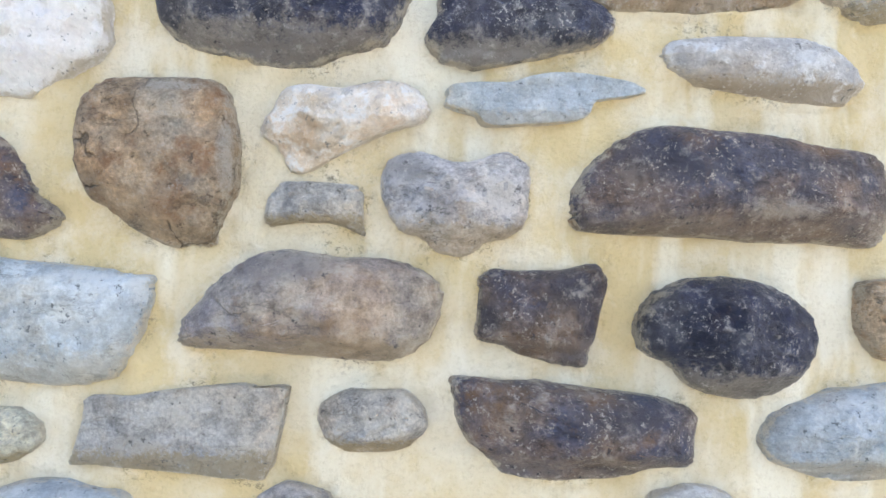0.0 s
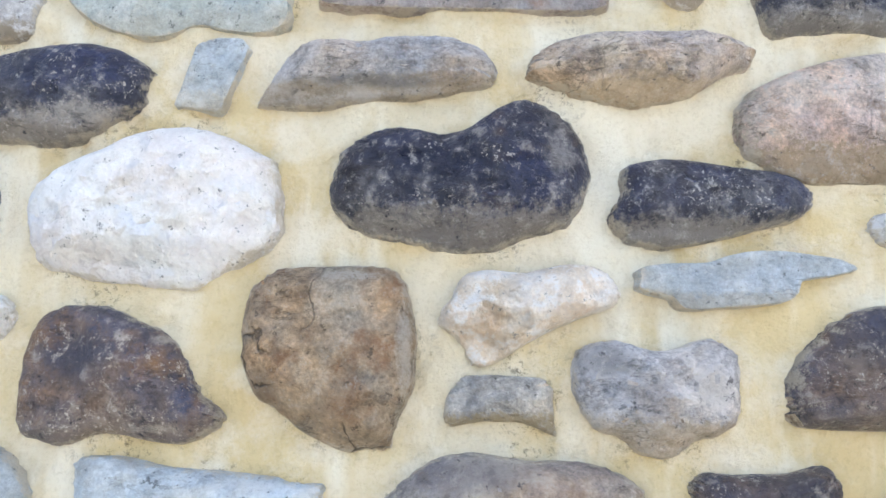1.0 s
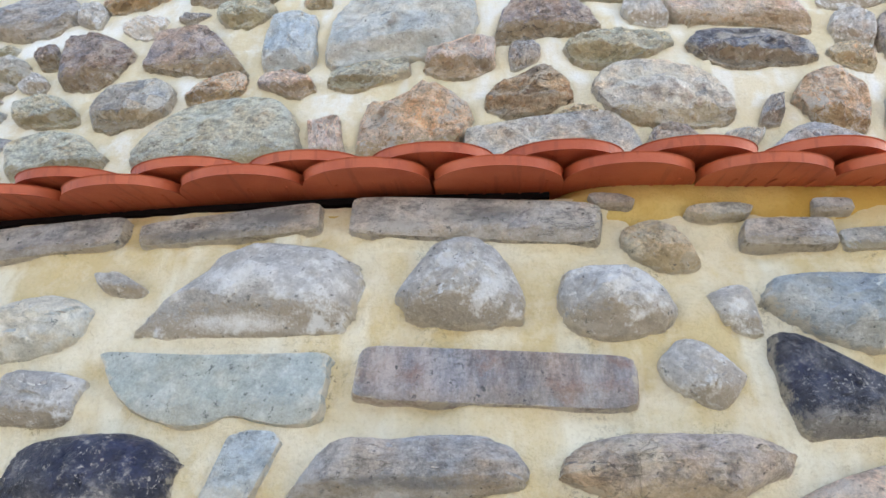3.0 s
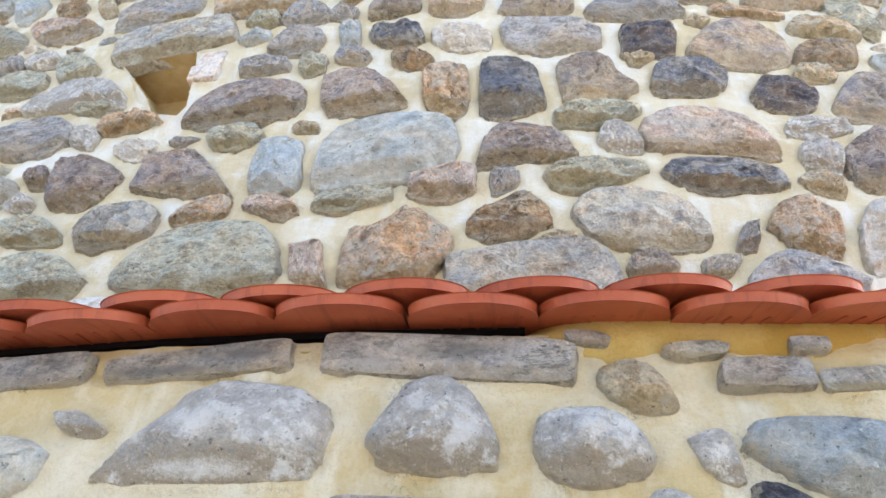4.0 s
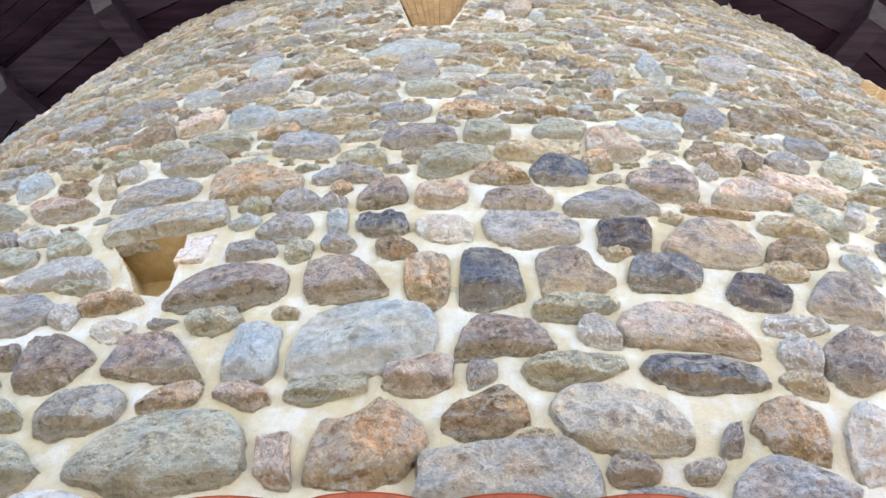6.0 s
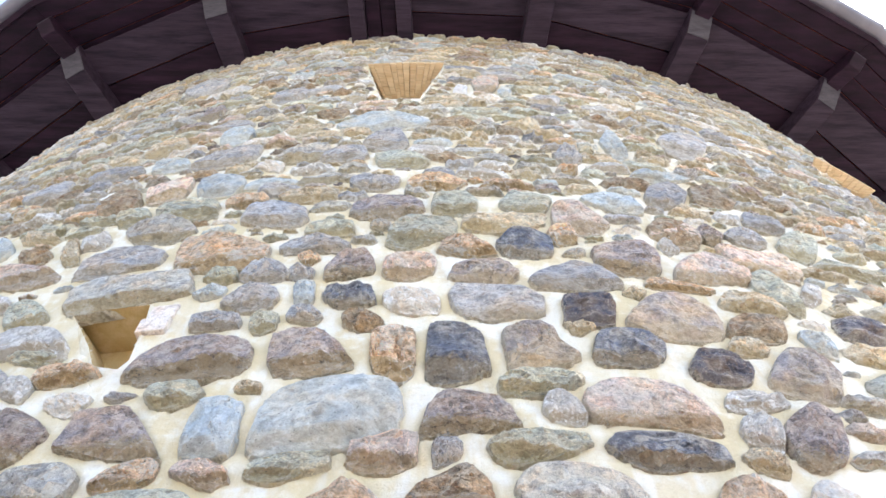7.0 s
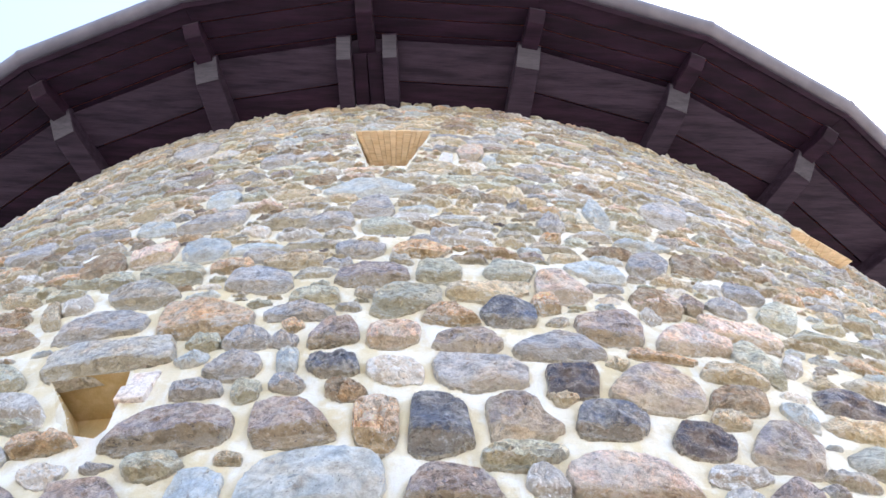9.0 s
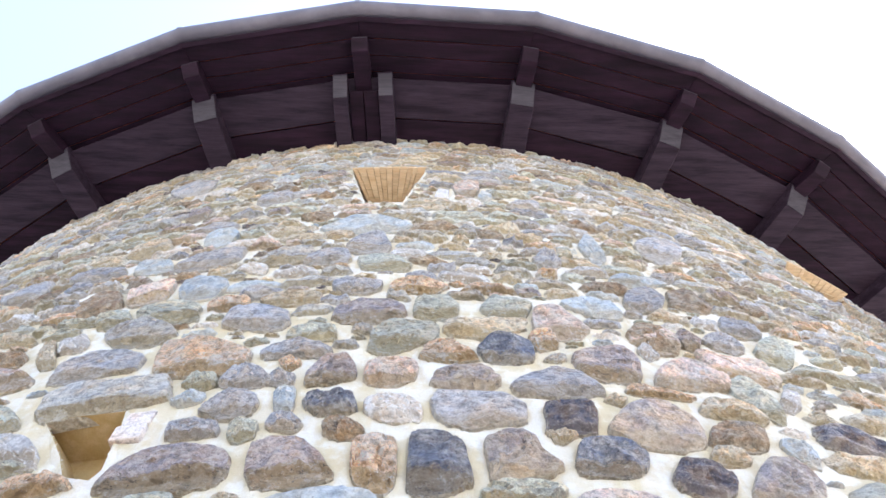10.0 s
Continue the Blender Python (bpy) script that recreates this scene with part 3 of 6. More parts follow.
lay("low", "quartz", 0.003, 1.665, 0.183, 0.077, 16.2, 2.3, -0.38, -0.01, -0.11, -0.50, 0.035, 3.0, lobes=(0.003, 0.008, 0.031, 0.046, -0.074, -0.003, -0.024, -0.002, 0.020, -0.032, 0.018, 0.020, -0.015, 0.006, 0.009, -0.012), marks=(("rust", -0.046, -0.028, 0.020, 0.022), ("rust", 0.032, -0.007, 0.027, 0.009),), true=True)
lay("low", "brown", -0.203, 1.623, 0.175, 0.168, -10.0, 3.4, 0.22, 0.09, -0.18, 0.04, 0.040, 4.5, lobes=(-0.012, 0.025, -0.002, -0.008, 0.009, 0.015, 0.007, -0.006, 0.003, 0.001, 0.011, 0.009, 0.015, 0.003, -0.001, -0.008), marks=(("pale", 0.080, 0.004, 0.012, 0.062), ("rust", 0.023, -0.056, 0.049, 0.032), ("dark", -0.056, -0.039, 0.018, 0.021), ("pale", 0.025, 0.072, 0.051, 0.009),), true=True)
lay("low", "umber", -0.418, 1.595, 0.199, 0.137, 0.8, 2.3, -0.37, -0.25, -0.12, -0.29, 0.035, 5.0, lobes=(0.006, -0.099, -0.089, 0.022, -0.047, 0.021, 0.013, 0.007, 0.002, -0.014, -0.011, -0.026, -0.011, 0.013, 0.004, 0.016), marks=(("pale", 0.053, 0.039, 0.018, 0.009), ("pale", 0.020, 0.039, 0.012, 0.005), ("dark", -0.029, 0.023, 0.054, 0.034), ("pale", 0.055, -0.049, 0.033, 0.007),), true=True)
lay("low", "grey", -0.028, 1.572, 0.104, 0.049, -2.7, 5.6, 0.04, -0.05, -0.00, -0.50, 0.020, 5.0, lobes=(0.029, -0.013, -0.021, -0.002, -0.030, 0.004, -0.024, -0.003, 0.021, 0.009, -0.001, 0.021, 0.000, -0.002, -0.005, -0.012), true=True)
lay("low", "slate", 0.122, 1.581, 0.144, 0.113, -3.6, 2.9, 0.07, 0.01, 0.11, 0.40, 0.045, 3.0, lobes=(0.115, -0.007, -0.023, -0.015, 0.013, -0.019, 0.007, -0.038, 0.003, -0.014, -0.025, 0.026, -0.001, 0.008, -0.003, -0.009), marks=(("dark", -0.051, 0.028, 0.030, 0.017), ("rust", -0.011, -0.009, 0.037, 0.026), ("pale", 0.043, 0.001, 0.025, 0.032),), true=True)
lay("low", "white", -0.567, 1.656, 0.053, 0.047, 17, 2.8, 0.13, 0.06, 0.02, -0.06, 0.030, 3.0, lobes=(0.00, 0.00, 0.00, 0.00, -0.00, 0.00, 0.04, 0.00, -0.01, -0.01))
lay("low", "blue", -0.540, 1.493, 0.055, 0.077, 14, 4.5, -0.07, -0.31, -0.12, 0.17, 0.030, 3.0, lobes=(0.01, 0.00, 0.01, -0.01, -0.01, -0.01, 0.02, -0.00, -0.01, -0.01))
lay("low", "umber", 0.433, 1.597, 0.359, 0.126, -3.4, 3.0, -0.01, -0.18, 0.33, -0.18, 0.050, 3.5, lobes=(0.027, -0.017, 0.036, 0.040, -0.034, -0.006, -0.025, 0.000, -0.004, 0.000, -0.010, 0.002, 0.013, 0.001, 0.008, 0.005), marks=(("dark", -0.083, 0.024, 0.083, 0.031), ("rust", -0.114, -0.013, 0.069, 0.024), ("pale", 0.037, -0.026, 0.073, 0.019), ("dark", 0.089, 0.021, 0.060, 0.018),), true=True)
lay("low", "pale", 0.463, 1.734, 0.228, 0.069, -5.1, 2.8, 0.21, -0.15, 0.04, 0.17, 0.035, 3.0, lobes=(-0.003, -0.017, -0.006, -0.011, 0.011, -0.023, 0.001, 0.014, 0.008, 0.003, 0.004, 0.000, 0.002, -0.016, 0.001, -0.007), marks=(("pale", 0.047, 0.003, 0.040, 0.018), ("rust", -0.056, -0.022, 0.045, 0.011),), true=True)
lay("low", "taupe", -0.028, 1.462, 0.249, 0.120, -3.3, 2.9, 0.04, -0.11, 0.64, -0.26, 0.050, 3.0, lobes=(0.064, -0.046, 0.045, 0.034, -0.024, -0.002, 0.011, -0.014, 0.008, 0.003, -0.012, 0.008, 0.003, -0.005, 0.000, -0.003), marks=(("dark", -0.033, 0.041, 0.071, 0.017), ("rust", 0.004, -0.018, 0.107, 0.022),), true=True)
lay("low", "umber", 0.212, 1.458, 0.136, 0.101, -5.1, 5.2, 0.21, 0.10, 0.04, 0.04, 0.035, 5.0, lobes=(0.016, -0.000, -0.013, -0.024, -0.024, 0.012, 0.014, -0.007, -0.002, 0.008, 0.000, 0.021, -0.005, 0.004, 0.003, -0.014), marks=(("dark", 0.033, 0.027, 0.037, 0.027), ("dark", -0.058, -0.007, 0.017, 0.021), ("rust", -0.034, 0.004, 0.011, 0.008), ("rust", -0.003, -0.027, 0.036, 0.020),), true=True)
lay("low", "dark", 0.423, 1.431, 0.196, 0.129, -0.6, 2.3, 0.11, 0.10, -0.12, -0.10, 0.055, 2.4, lobes=(-0.015, -0.028, 0.006, 0.034, 0.035, -0.001, -0.015, 0.004, 0.011, 0.006, -0.004, -0.004, 0.003, 0.008, 0.004, -0.004), marks=(("dark", -0.042, 0.007, 0.057, 0.036),), true=True)
lay("low", "blue", -0.329, 1.445, 0.238, 0.124, -5.3, 5.6, 0.00, 0.19, -0.04, 0.16, 0.030, 5.0, lobes=(-0.029, -0.006, 0.017, -0.016, 0.007, 0.004, -0.008, 0.000, -0.005, -0.008, -0.001, -0.008, 0.012, 0.004, 0.000, -0.006), marks=(("pale", 0.118, 0.035, 0.015, 0.028), ("pale", 0.060, 0.048, 0.053, 0.008),), true=True)
lay("low", "grey", -0.172, 1.331, 0.218, 0.091, 0.6, 6.3, 0.23, -0.03, 0.25, -0.21, 0.030, 8.0, lobes=(0.016, -0.028, 0.028, 0.031, -0.028, 0.019, 0.005, -0.014, -0.012, 0.006, -0.013, 0.008, 0.013, -0.011, 0.009, -0.001), marks=(("pale", -0.046, -0.016, 0.042, 0.017),), true=True)
lay("low", "grey", 0.035, 1.341, 0.112, 0.068, 3, 2.3, -0.05, 0.03, -0.09, -0.08, 0.040, 2.4, lobes=(0.00, 0.00, 0.00, -0.00, 0.00, -0.00, 0.01, 0.00, 0.00, -0.01))
lay("low", "umber", 0.256, 1.333, 0.253, 0.103, -4.4, 3.3, -0.15, -0.03, -0.35, 0.08, 0.045, 3.5, lobes=(0.054, 0.034, 0.018, 0.055, -0.003, -0.032, -0.020, 0.016, -0.019, 0.015, 0.001, 0.002, 0.003, 0.019, -0.002, -0.005), marks=(("rust", -0.089, 0.015, 0.036, 0.030), ("rust", -0.035, -0.015, 0.049, 0.020), ("dark", 0.044, 0.014, 0.068, 0.022),), true=True)
lay("low", "blue", 0.578, 1.324, 0.224, 0.102, 4, 2.4, 0.10, 0.06, -0.03, -0.05, 0.040, 3.0, lobes=(0.00, -0.00, -0.00, -0.00, -0.00, -0.00, 0.00, 0.00, -0.00, 0.00))
lay("low", "brown", 0.625, 1.453, 0.095, 0.092, 1, 3.0, -0.02, 0.10, -0.04, -0.01, 0.035, 4.0, lobes=(-0.00, -0.00, -0.01, 0.00, -0.00, -0.00, 0.00, -0.00, 0.01, 0.01))
lay("low", "green", -0.363, 1.322, 0.083, 0.058, 7, 3.3, -0.16, -0.05, 0.04, 0.08, 0.025, 4.0, lobes=(0.01, 0.00, 0.00, -0.00, -0.00, -0.01, 0.03, -0.00, -0.02, -0.00))
lay("low", "blue", -0.296, 1.247, 0.154, 0.058, 3, 2.7, -0.12, -0.14, -0.25, 0.07, 0.040, 3.0, lobes=(0.00, -0.00, -0.00, -0.00, -0.00, -0.01, 0.01, -0.00, -0.01, 0.01))
lay("low", "slate", -0.046, 1.248, 0.072, 0.045, -2, 3.4, -0.05, 0.18, -0.18, -0.36, 0.030, 3.0, lobes=(0.01, 0.00, -0.00, -0.00, 0.00, -0.00, -0.00, 0.01, -0.02, -0.01))
lay("low", "pale", 0.387, 1.246, 0.097, 0.043, -0, 3.0, 0.02, -0.03, -0.18, -0.31, 0.030, 3.0, lobes=(0.01, -0.00, -0.00, -0.00, 0.00, -0.00, -0.00, 0.01, -0.02, -0.00))
lay("low", "grey", 0.612, 1.826, 0.152, 0.076, -0, 1.8, 0.11, 0.05, 0.29, -0.04, 0.030, 3.0, lobes=(0.00, 0.00, 0.00, 0.00, 0.00, -0.01, 0.00, -0.01, 0.02, 0.04))
lay("low", "pink", 0.400, 1.868, 0.340, 0.150, 4, 2.3, 0.10, 0.05, 0.30, 0.05, 0.030, 5.0)
lay("low", "dark", -0.519, 1.911, 0.210, 0.119, -7.5, 2.0, -0.05, 0.18, 0.34, 0.04, 0.040, 3.5, lobes=(-0.045, 0.019, -0.002, -0.017, -0.021, -0.016, 0.019, 0.021, 0.007, -0.008, -0.005, -0.010, 0.005, 0.003, 0.006, -0.010), marks=(("pale", 0.043, -0.030, 0.071, 0.016), ("dark", -0.022, 0.020, 0.063, 0.021),), true=True)
lay("low", "blue", -0.341, 1.926, 0.058, 0.088, -6, 5.5, 0.02, 0.09, 0.23, -0.05, 0.020, 7.0, lobes=(0.02, -0.00, -0.00, -0.02, -0.02, -0.01, 0.01, 0.01, -0.02, 0.00))
lay("low", "slate", -0.157, 1.925, 0.240, 0.070, 4.7, 3.7, -0.04, -0.23, 0.20, -0.05, 0.040, 5.0, lobes=(0.017, -0.050, 0.021, 0.035, -0.018, 0.013, 0.009, -0.021, 0.005, 0.015, 0.004, 0.005, 0.005, -0.010, 0.011, 0.003), marks=(("dark", -0.006, -0.020, 0.091, 0.006), ("rust", 0.001, -0.041, 0.102, 0.004),), true=True)
lay("low", "taupe", 0.133, 1.922, 0.243, 0.080, 3.1, 1.9, -0.19, 0.46, 0.17, -0.00, 0.050, 2.5, lobes=(-0.032, -0.053, -0.024, -0.031, -0.002, 0.005, 0.001, 0.002, 0.023, -0.006, -0.003, 0.004, -0.002, -0.010, -0.012, -0.008), true=True)
lay("low", "celadon", -0.385, 2.028, 0.302, 0.091, -0.6, 2.2, -0.10, 0.31, -0.46, 0.52, 0.020, 9.0, lobes=(-0.019, -0.016, -0.010, -0.108, -0.087, 0.013, -0.008, 0.045, 0.018, 0.018, 0.010, -0.017, 0.002, -0.012, -0.006, -0.003), true=True)
lay("low", "redgrey", -0.062, 2.031, 0.322, 0.068, -3, 9.0, -0.03, -0.00, 0.02, 0.0, 0.030, 9.0)
lay("low", "pale", -0.350, 2.154, 0.265, 0.121, -1.6, 4.4, -0.15, -0.17, 0.71, -0.08, 0.045, 3.0, lobes=(-0.087, -0.094, 0.016, -0.004, 0.008, 0.026, -0.001, 0.007, -0.011, -0.008, 0.014, -0.001, 0.015, 0.005, -0.005, -0.009), marks=(("pale", -0.027, 0.004, 0.073, 0.028), ("pale", -0.027, -0.049, 0.099, 0.016),), true=True)
lay("low", "pale", -0.098, 2.165, 0.134, 0.125, -6.8, 3.6, -0.06, -0.40, -0.06, 0.04, 0.050, 2.4, lobes=(0.011, 0.010, -0.006, 0.000, 0.022, 0.002, 0.001, 0.001, -0.004, 0.018, 0.004, -0.012, 0.008, 0.006, 0.010, -0.010), marks=(("pale", 0.038, -0.018, 0.024, 0.052), ("pale", -0.017, 0.010, 0.031, 0.023),), true=True)
lay("low", "pale", 0.083, 2.135, 0.136, 0.092, -1.8, 3.2, 0.12, -0.09, -0.12, 0.09, 0.045, 2.4, lobes=(-0.038, -0.013, 0.048, -0.003, 0.033, -0.019, -0.002, -0.004, -0.002, -0.001, 0.007, -0.010, 0.019, -0.006, -0.005, -0.005), marks=(("pale", 0.005, 0.002, 0.040, 0.018),), true=True)
lay("low", "buff", 0.154, 2.215, 0.103, 0.069, -29, 1.7, -0.07, -0.08, -0.07, -0.07, 0.030, 2.6, lobes=(0.00, 0.00, 0.00, -0.00, 0.00, -0.00, -0.01, 0.00, 0.00, 0.00))
lay("low", "pale", 0.229, 2.123, 0.051, 0.061, -2, 3.5, 0.29, 0.17, -0.24, -0.03, 0.020, 3.0, lobes=(0.01, -0.00, 0.00, 0.00, -0.00, -0.00, -0.00, -0.01, -0.03, -0.00))
lay("low", "blue", 0.381, 2.118, 0.188, 0.100, -0, 3.0, -0.01, 0.35, -0.32, -0.00, 0.050, 2.4, lobes=(-0.00, 0.00, -0.00, 0.00, -0.00, -0.00, 0.01, 0.00, -0.00, -0.02))
lay("low", "dark", 0.336, 2.007, 0.162, 0.088, -18, 4.7, -0.55, 0.03, -0.36, -0.04, 0.035, 5.0, lobes=(-0.01, -0.01, 0.00, -0.01, -0.01, 0.00, 0.01, 0.01, 0.01, 0.01))
lay("low", "pale", 0.173, 2.037, 0.089, 0.081, -5, 1.6, -0.07, 0.05, -0.31, -0.04, 0.035, 3.0, lobes=(-0.00, -0.00, -0.00, 0.00, 0.01, -0.00, 0.01, -0.00, -0.00, 0.00))
lay("low", "pale", -0.611, 2.018, 0.109, 0.068, -3, 4.2, -0.07, 0.04, -0.03, -0.03, 0.030, 5.0, lobes=(0.01, -0.00, -0.00, -0.00, -0.01, -0.00, 0.01, -0.00, -0.01, 0.00))
lay("low", "blue", -0.667, 2.122, 0.178, 0.093, -0, 1.7, 0.20, -0.31, 0.35, 0.32, 0.040, 3.0, lobes=(0.00, 0.00, -0.00, -0.00, 0.00, -0.00, -0.02, 0.01, 0.03, -0.00))
lay("low", "pale", -0.556, 2.181, 0.083, 0.032, -19, 1.6, -0.09, -0.34, -0.42, 0.28, 0.020, 4.0, lobes=(0.00, -0.00, 0.01, -0.01, 0.01, 0.01, -0.01, 0.01, 0.03, 0.00))
lay("low", "slate", -0.700, 2.262, 0.255, 0.054, 3, 8.0, -0.10, 0.02, 0.04, 0.0, 0.030, 9.0, marks=(("rust", 0.02, -0.01, 0.09, 0.014),))
lay("low", "slate", -0.420, 2.266, 0.256, 0.044, 4, 8.0, 0.12, 0.01, -0.02, 0.0, 0.030, 9.0, marks=(("dark", 0.06, 0.006, 0.07, 0.012), ("dark", -0.05, -0.014, 0.08, 0.009), ("rust", -0.02, 0.012, 0.05, 0.008),))
lay("low", "slate", -0.086, 2.262, 0.333, 0.066, -4, 9.0, 0.01, 0.01, 0.02, 0.0, 0.035, 9.0, marks=(("dark", 0.0, 0.008, 0.06, 0.026), ("pale", -0.10, -0.012, 0.06, 0.02), ("rust", 0.075, 0.0, 0.008, 0.035), ("pale", 0.12, -0.01, 0.04, 0.02),))
lay("low", "umber", -0.628, 1.789, 0.094, 0.140, 3, 2.3, -0.04, 0.06, -0.32, -0.09, 0.035, 4.0, lobes=(-0.00, -0.00, 0.00, 0.00, -0.00, 0.00, 0.01, 0.01, 0.01, 0.01))
lay("low", "slate", 0.099, 2.289, 0.057, 0.020, -8, 4.1, 0.03, 0.17, -0.22, -0.27, 0.020, 7.0)
lay("low", "grey", 0.240, 2.270, 0.074, 0.025, 5, 4.8, -0.06, 0.33, -0.36, -0.30, 0.020, 7.0)
lay("low", "slate", 0.320, 2.237, 0.117, 0.043, 1, 8.0, 0.05, -0.03, 0.1, 0.0, 0.030, 8.0)
lay("low", "grey", 0.439, 2.229, 0.112, 0.034, 4, 8.0, 0.1, 0.05, 0.1, 0.0, 0.030, 8.0)
lay("low", "slate", 0.387, 2.282, 0.053, 0.021, 2, 5.8, -0.07, -0.00, -0.05, -0.01, 0.025, 7.0)
lay("up", "slate", -1.276, 4.305, 0.363, 0.261, 9.9, 1.9, 0.24, -0.29, -0.35, -0.50, 0.060, 7.5, lobes=(0.013, 0.073, 0.057, 0.075, 0.007, -0.003, -0.017, 0.006, -0.002, 0.052), true=True)
lay("up", "rust", -0.834, 4.273, 0.368, 0.294, -10.7, 4.6, -0.22, 0.01, -0.21, -0.02, 0.060, 7.5, lobes=(0.042, -0.069, -0.003, -0.011, 0.043, -0.005, 0.016, 0.022, 0.006, -0.028), true=True)
lay("up", "grey", -1.111, 4.031, 0.478, 0.238, 1.0, 4.5, -0.16, -0.02, -0.12, -0.08, 0.060, 7.5, lobes=(-0.013, 0.007, 0.011, 0.011, 0.010, -0.014, -0.029, -0.009, 0.008, -0.028), true=True)
lay("up", "green", -1.396, 4.803, 0.158, 0.213, -5, 4.3, 0.07, -0.28, -0.37, 0.32, 0.060, 8.8, lobes=(0.02, 0.00, 0.01, -0.01, -0.01, -0.00, 0.01, 0.00, -0.02, -0.01))
lay("up", "green", -1.130, 4.788, 0.369, 0.156, -31, 2.8, 0.04, -0.01, -0.19, -0.29, 0.060, 5.8, lobes=(-0.01, 0.00, -0.00, -0.00, -0.00, 0.00, 0.02, 0.01, 0.02, -0.04))
lay("up", "grey", -1.197, 4.570, 0.364, 0.224, -27, 2.4, -0.07, 0.07, -0.23, -0.09, 0.060, 6.9)
lay("up", "slate", -0.697, 4.622, 0.296, 0.235, -14, 2.4, 0.05, -0.12, -0.24, 0.04, 0.060, 6.3, lobes=(0.00, 0.00, -0.00, -0.00, 0.00, -0.00, -0.00, -0.00, -0.03, -0.04))
lay("up", "green", -0.419, 4.434, 0.212, 0.142, -17, 2.3, -0.09, -0.24, -0.00, -0.07, 0.060, 8.8, lobes=(0.00, 0.00, 0.00, -0.00, 0.00, 0.00, -0.00, 0.00, -0.03, -0.04))
lay("up", "slate", -0.464, 4.276, 0.240, 0.130, -8, 3.8, -0.36, -0.10, 0.25, -0.50, 0.060, 5.3, lobes=(-0.01, 0.02, 0.01, 0.03, 0.01, 0.03, -0.02, 0.04, 0.03, 0.02))
lay("up", "rust", -0.479, 4.163, 0.080, 0.093, -12, 1.6, 0.19, 0.47, -0.21, -0.10, 0.043, 8.4, lobes=(-0.01, -0.00, -0.00, 0.01, 0.02, 0.00, 0.02, 0.05, -0.02, 0.01))
lay("up", "mauve", -0.308, 4.108, 0.167, 0.226, 1, 2.3, -0.22, -0.37, 0.05, -0.08, 0.060, 5.7)
lay("up", "slate", -0.619, 4.083, 0.173, 0.157, -15, 2.8, -0.28, -0.32, -0.30, -0.04, 0.060, 8.0)
lay("up", "slate", -0.484, 4.048, 0.091, 0.085, -21, 4.6, -0.02, -0.14, -0.25, 0.23, 0.045, 8.2)
lay("up", "blue", -0.453, 3.911, 0.071, 0.162, -0, 4.2, 0.07, 0.09, -0.14, -0.22, 0.040, 6.3)
lay("up", "slate", -0.629, 3.888, 0.175, 0.152, -6, 3.5, -0.01, -0.38, 0.10, 0.30, 0.060, 5.6)
lay("up", "green", -0.785, 4.076, 0.121, 0.107, -9, 4.2, -0.07, -0.13, -0.28, 0.27, 0.052, 5.3)
lay("up", "navy", -0.287, 3.859, 0.180, 0.141, 1.2, 3.2, -0.05, 0.13, -0.25, -0.04, 0.060, 7.5, lobes=(-0.040, 0.007, -0.012, -0.004, -0.008, -0.003, -0.017, -0.013, 0.040, -0.020), true=True)
lay("up", "slate", -0.433, 3.764, 0.094, 0.106, 3, 4.7, 0.20, -0.40, -0.31, 0.11, 0.048, 8.9)
lay("up", "green", -0.552, 3.719, 0.089, 0.132, -5, 2.5, 0.04, 0.09, -0.12, -0.11, 0.046, 6.8, lobes=(0.01, 0.00, 0.00, 0.00, -0.00, 0.00, 0.01, 0.00, -0.04, -0.01))
lay("up", "brown", -0.238, 3.700, 0.150, 0.112, -24, 1.7, 0.03, -0.04, -0.20, 0.06, 0.060, 6.6, lobes=(-0.00, 0.00, -0.00, 0.00, 0.00, -0.00, 0.01, 0.00, -0.02, 0.04))
lay("up", "blue", -0.791, 3.940, 0.108, 0.101, 3, 1.9, 0.22, 0.37, 0.03, -0.18, 0.050, 7.1, lobes=(-0.00, -0.00, -0.00, 0.00, 0.01, -0.00, -0.03, -0.02, -0.00, -0.04))
lay("up", "slate", -0.716, 3.742, 0.163, 0.107, -7, 4.0, -0.22, 0.08, -0.15, -0.10, 0.053, 7.8)
lay("up", "mauve", -0.727, 3.534, 0.355, 0.225, 0.3, 3.0, 0.06, -0.28, -0.12, -0.25, 0.060, 7.5, lobes=(0.015, 0.062, 0.017, 0.062, 0.033, 0.023, -0.024, 0.006, -0.001, 0.024), true=True)
lay("up", "mauve", -0.381, 3.535, 0.236, 0.232, -1.5, 4.0, -0.17, -0.20, -0.20, 0.03, 0.060, 7.5, lobes=(-0.029, -0.046, -0.009, -0.009, 0.038, -0.052, -0.011, 0.015, -0.009, -0.000), true=True)
lay("up", "blue", -0.287, 3.242, 0.378, 0.306, 6.0, 3.3, 0.09, -0.03, 0.09, -0.21, 0.060, 7.5, lobes=(0.033, 0.039, 0.046, 0.008, -0.004, 0.002, -0.000, 0.002, 0.008, 0.000), true=True)
lay("up", "blue", -0.572, 3.204, 0.136, 0.249, 3.9, 4.2, 0.00, 0.02, -0.04, -0.10, 0.060, 7.5, lobes=(0.040, -0.011, -0.005, -0.010, 0.019, 0.059, -0.017, -0.001, 0.003, 0.017), true=True)
lay("up", "mauve", -0.858, 3.214, 0.255, 0.183, -10.1, 6.0, 0.15, -0.25, -0.66, 0.04, 0.060, 7.5, lobes=(-0.013, 0.013, -0.003, -0.036, -0.010, -0.006, 0.027, -0.011, -0.008, 0.017), true=True)
lay("up", "green", -0.733, 3.357, 0.148, 0.111, -14, 3.8, 0.20, 0.24, 0.08, -0.10, 0.054, 6.4)
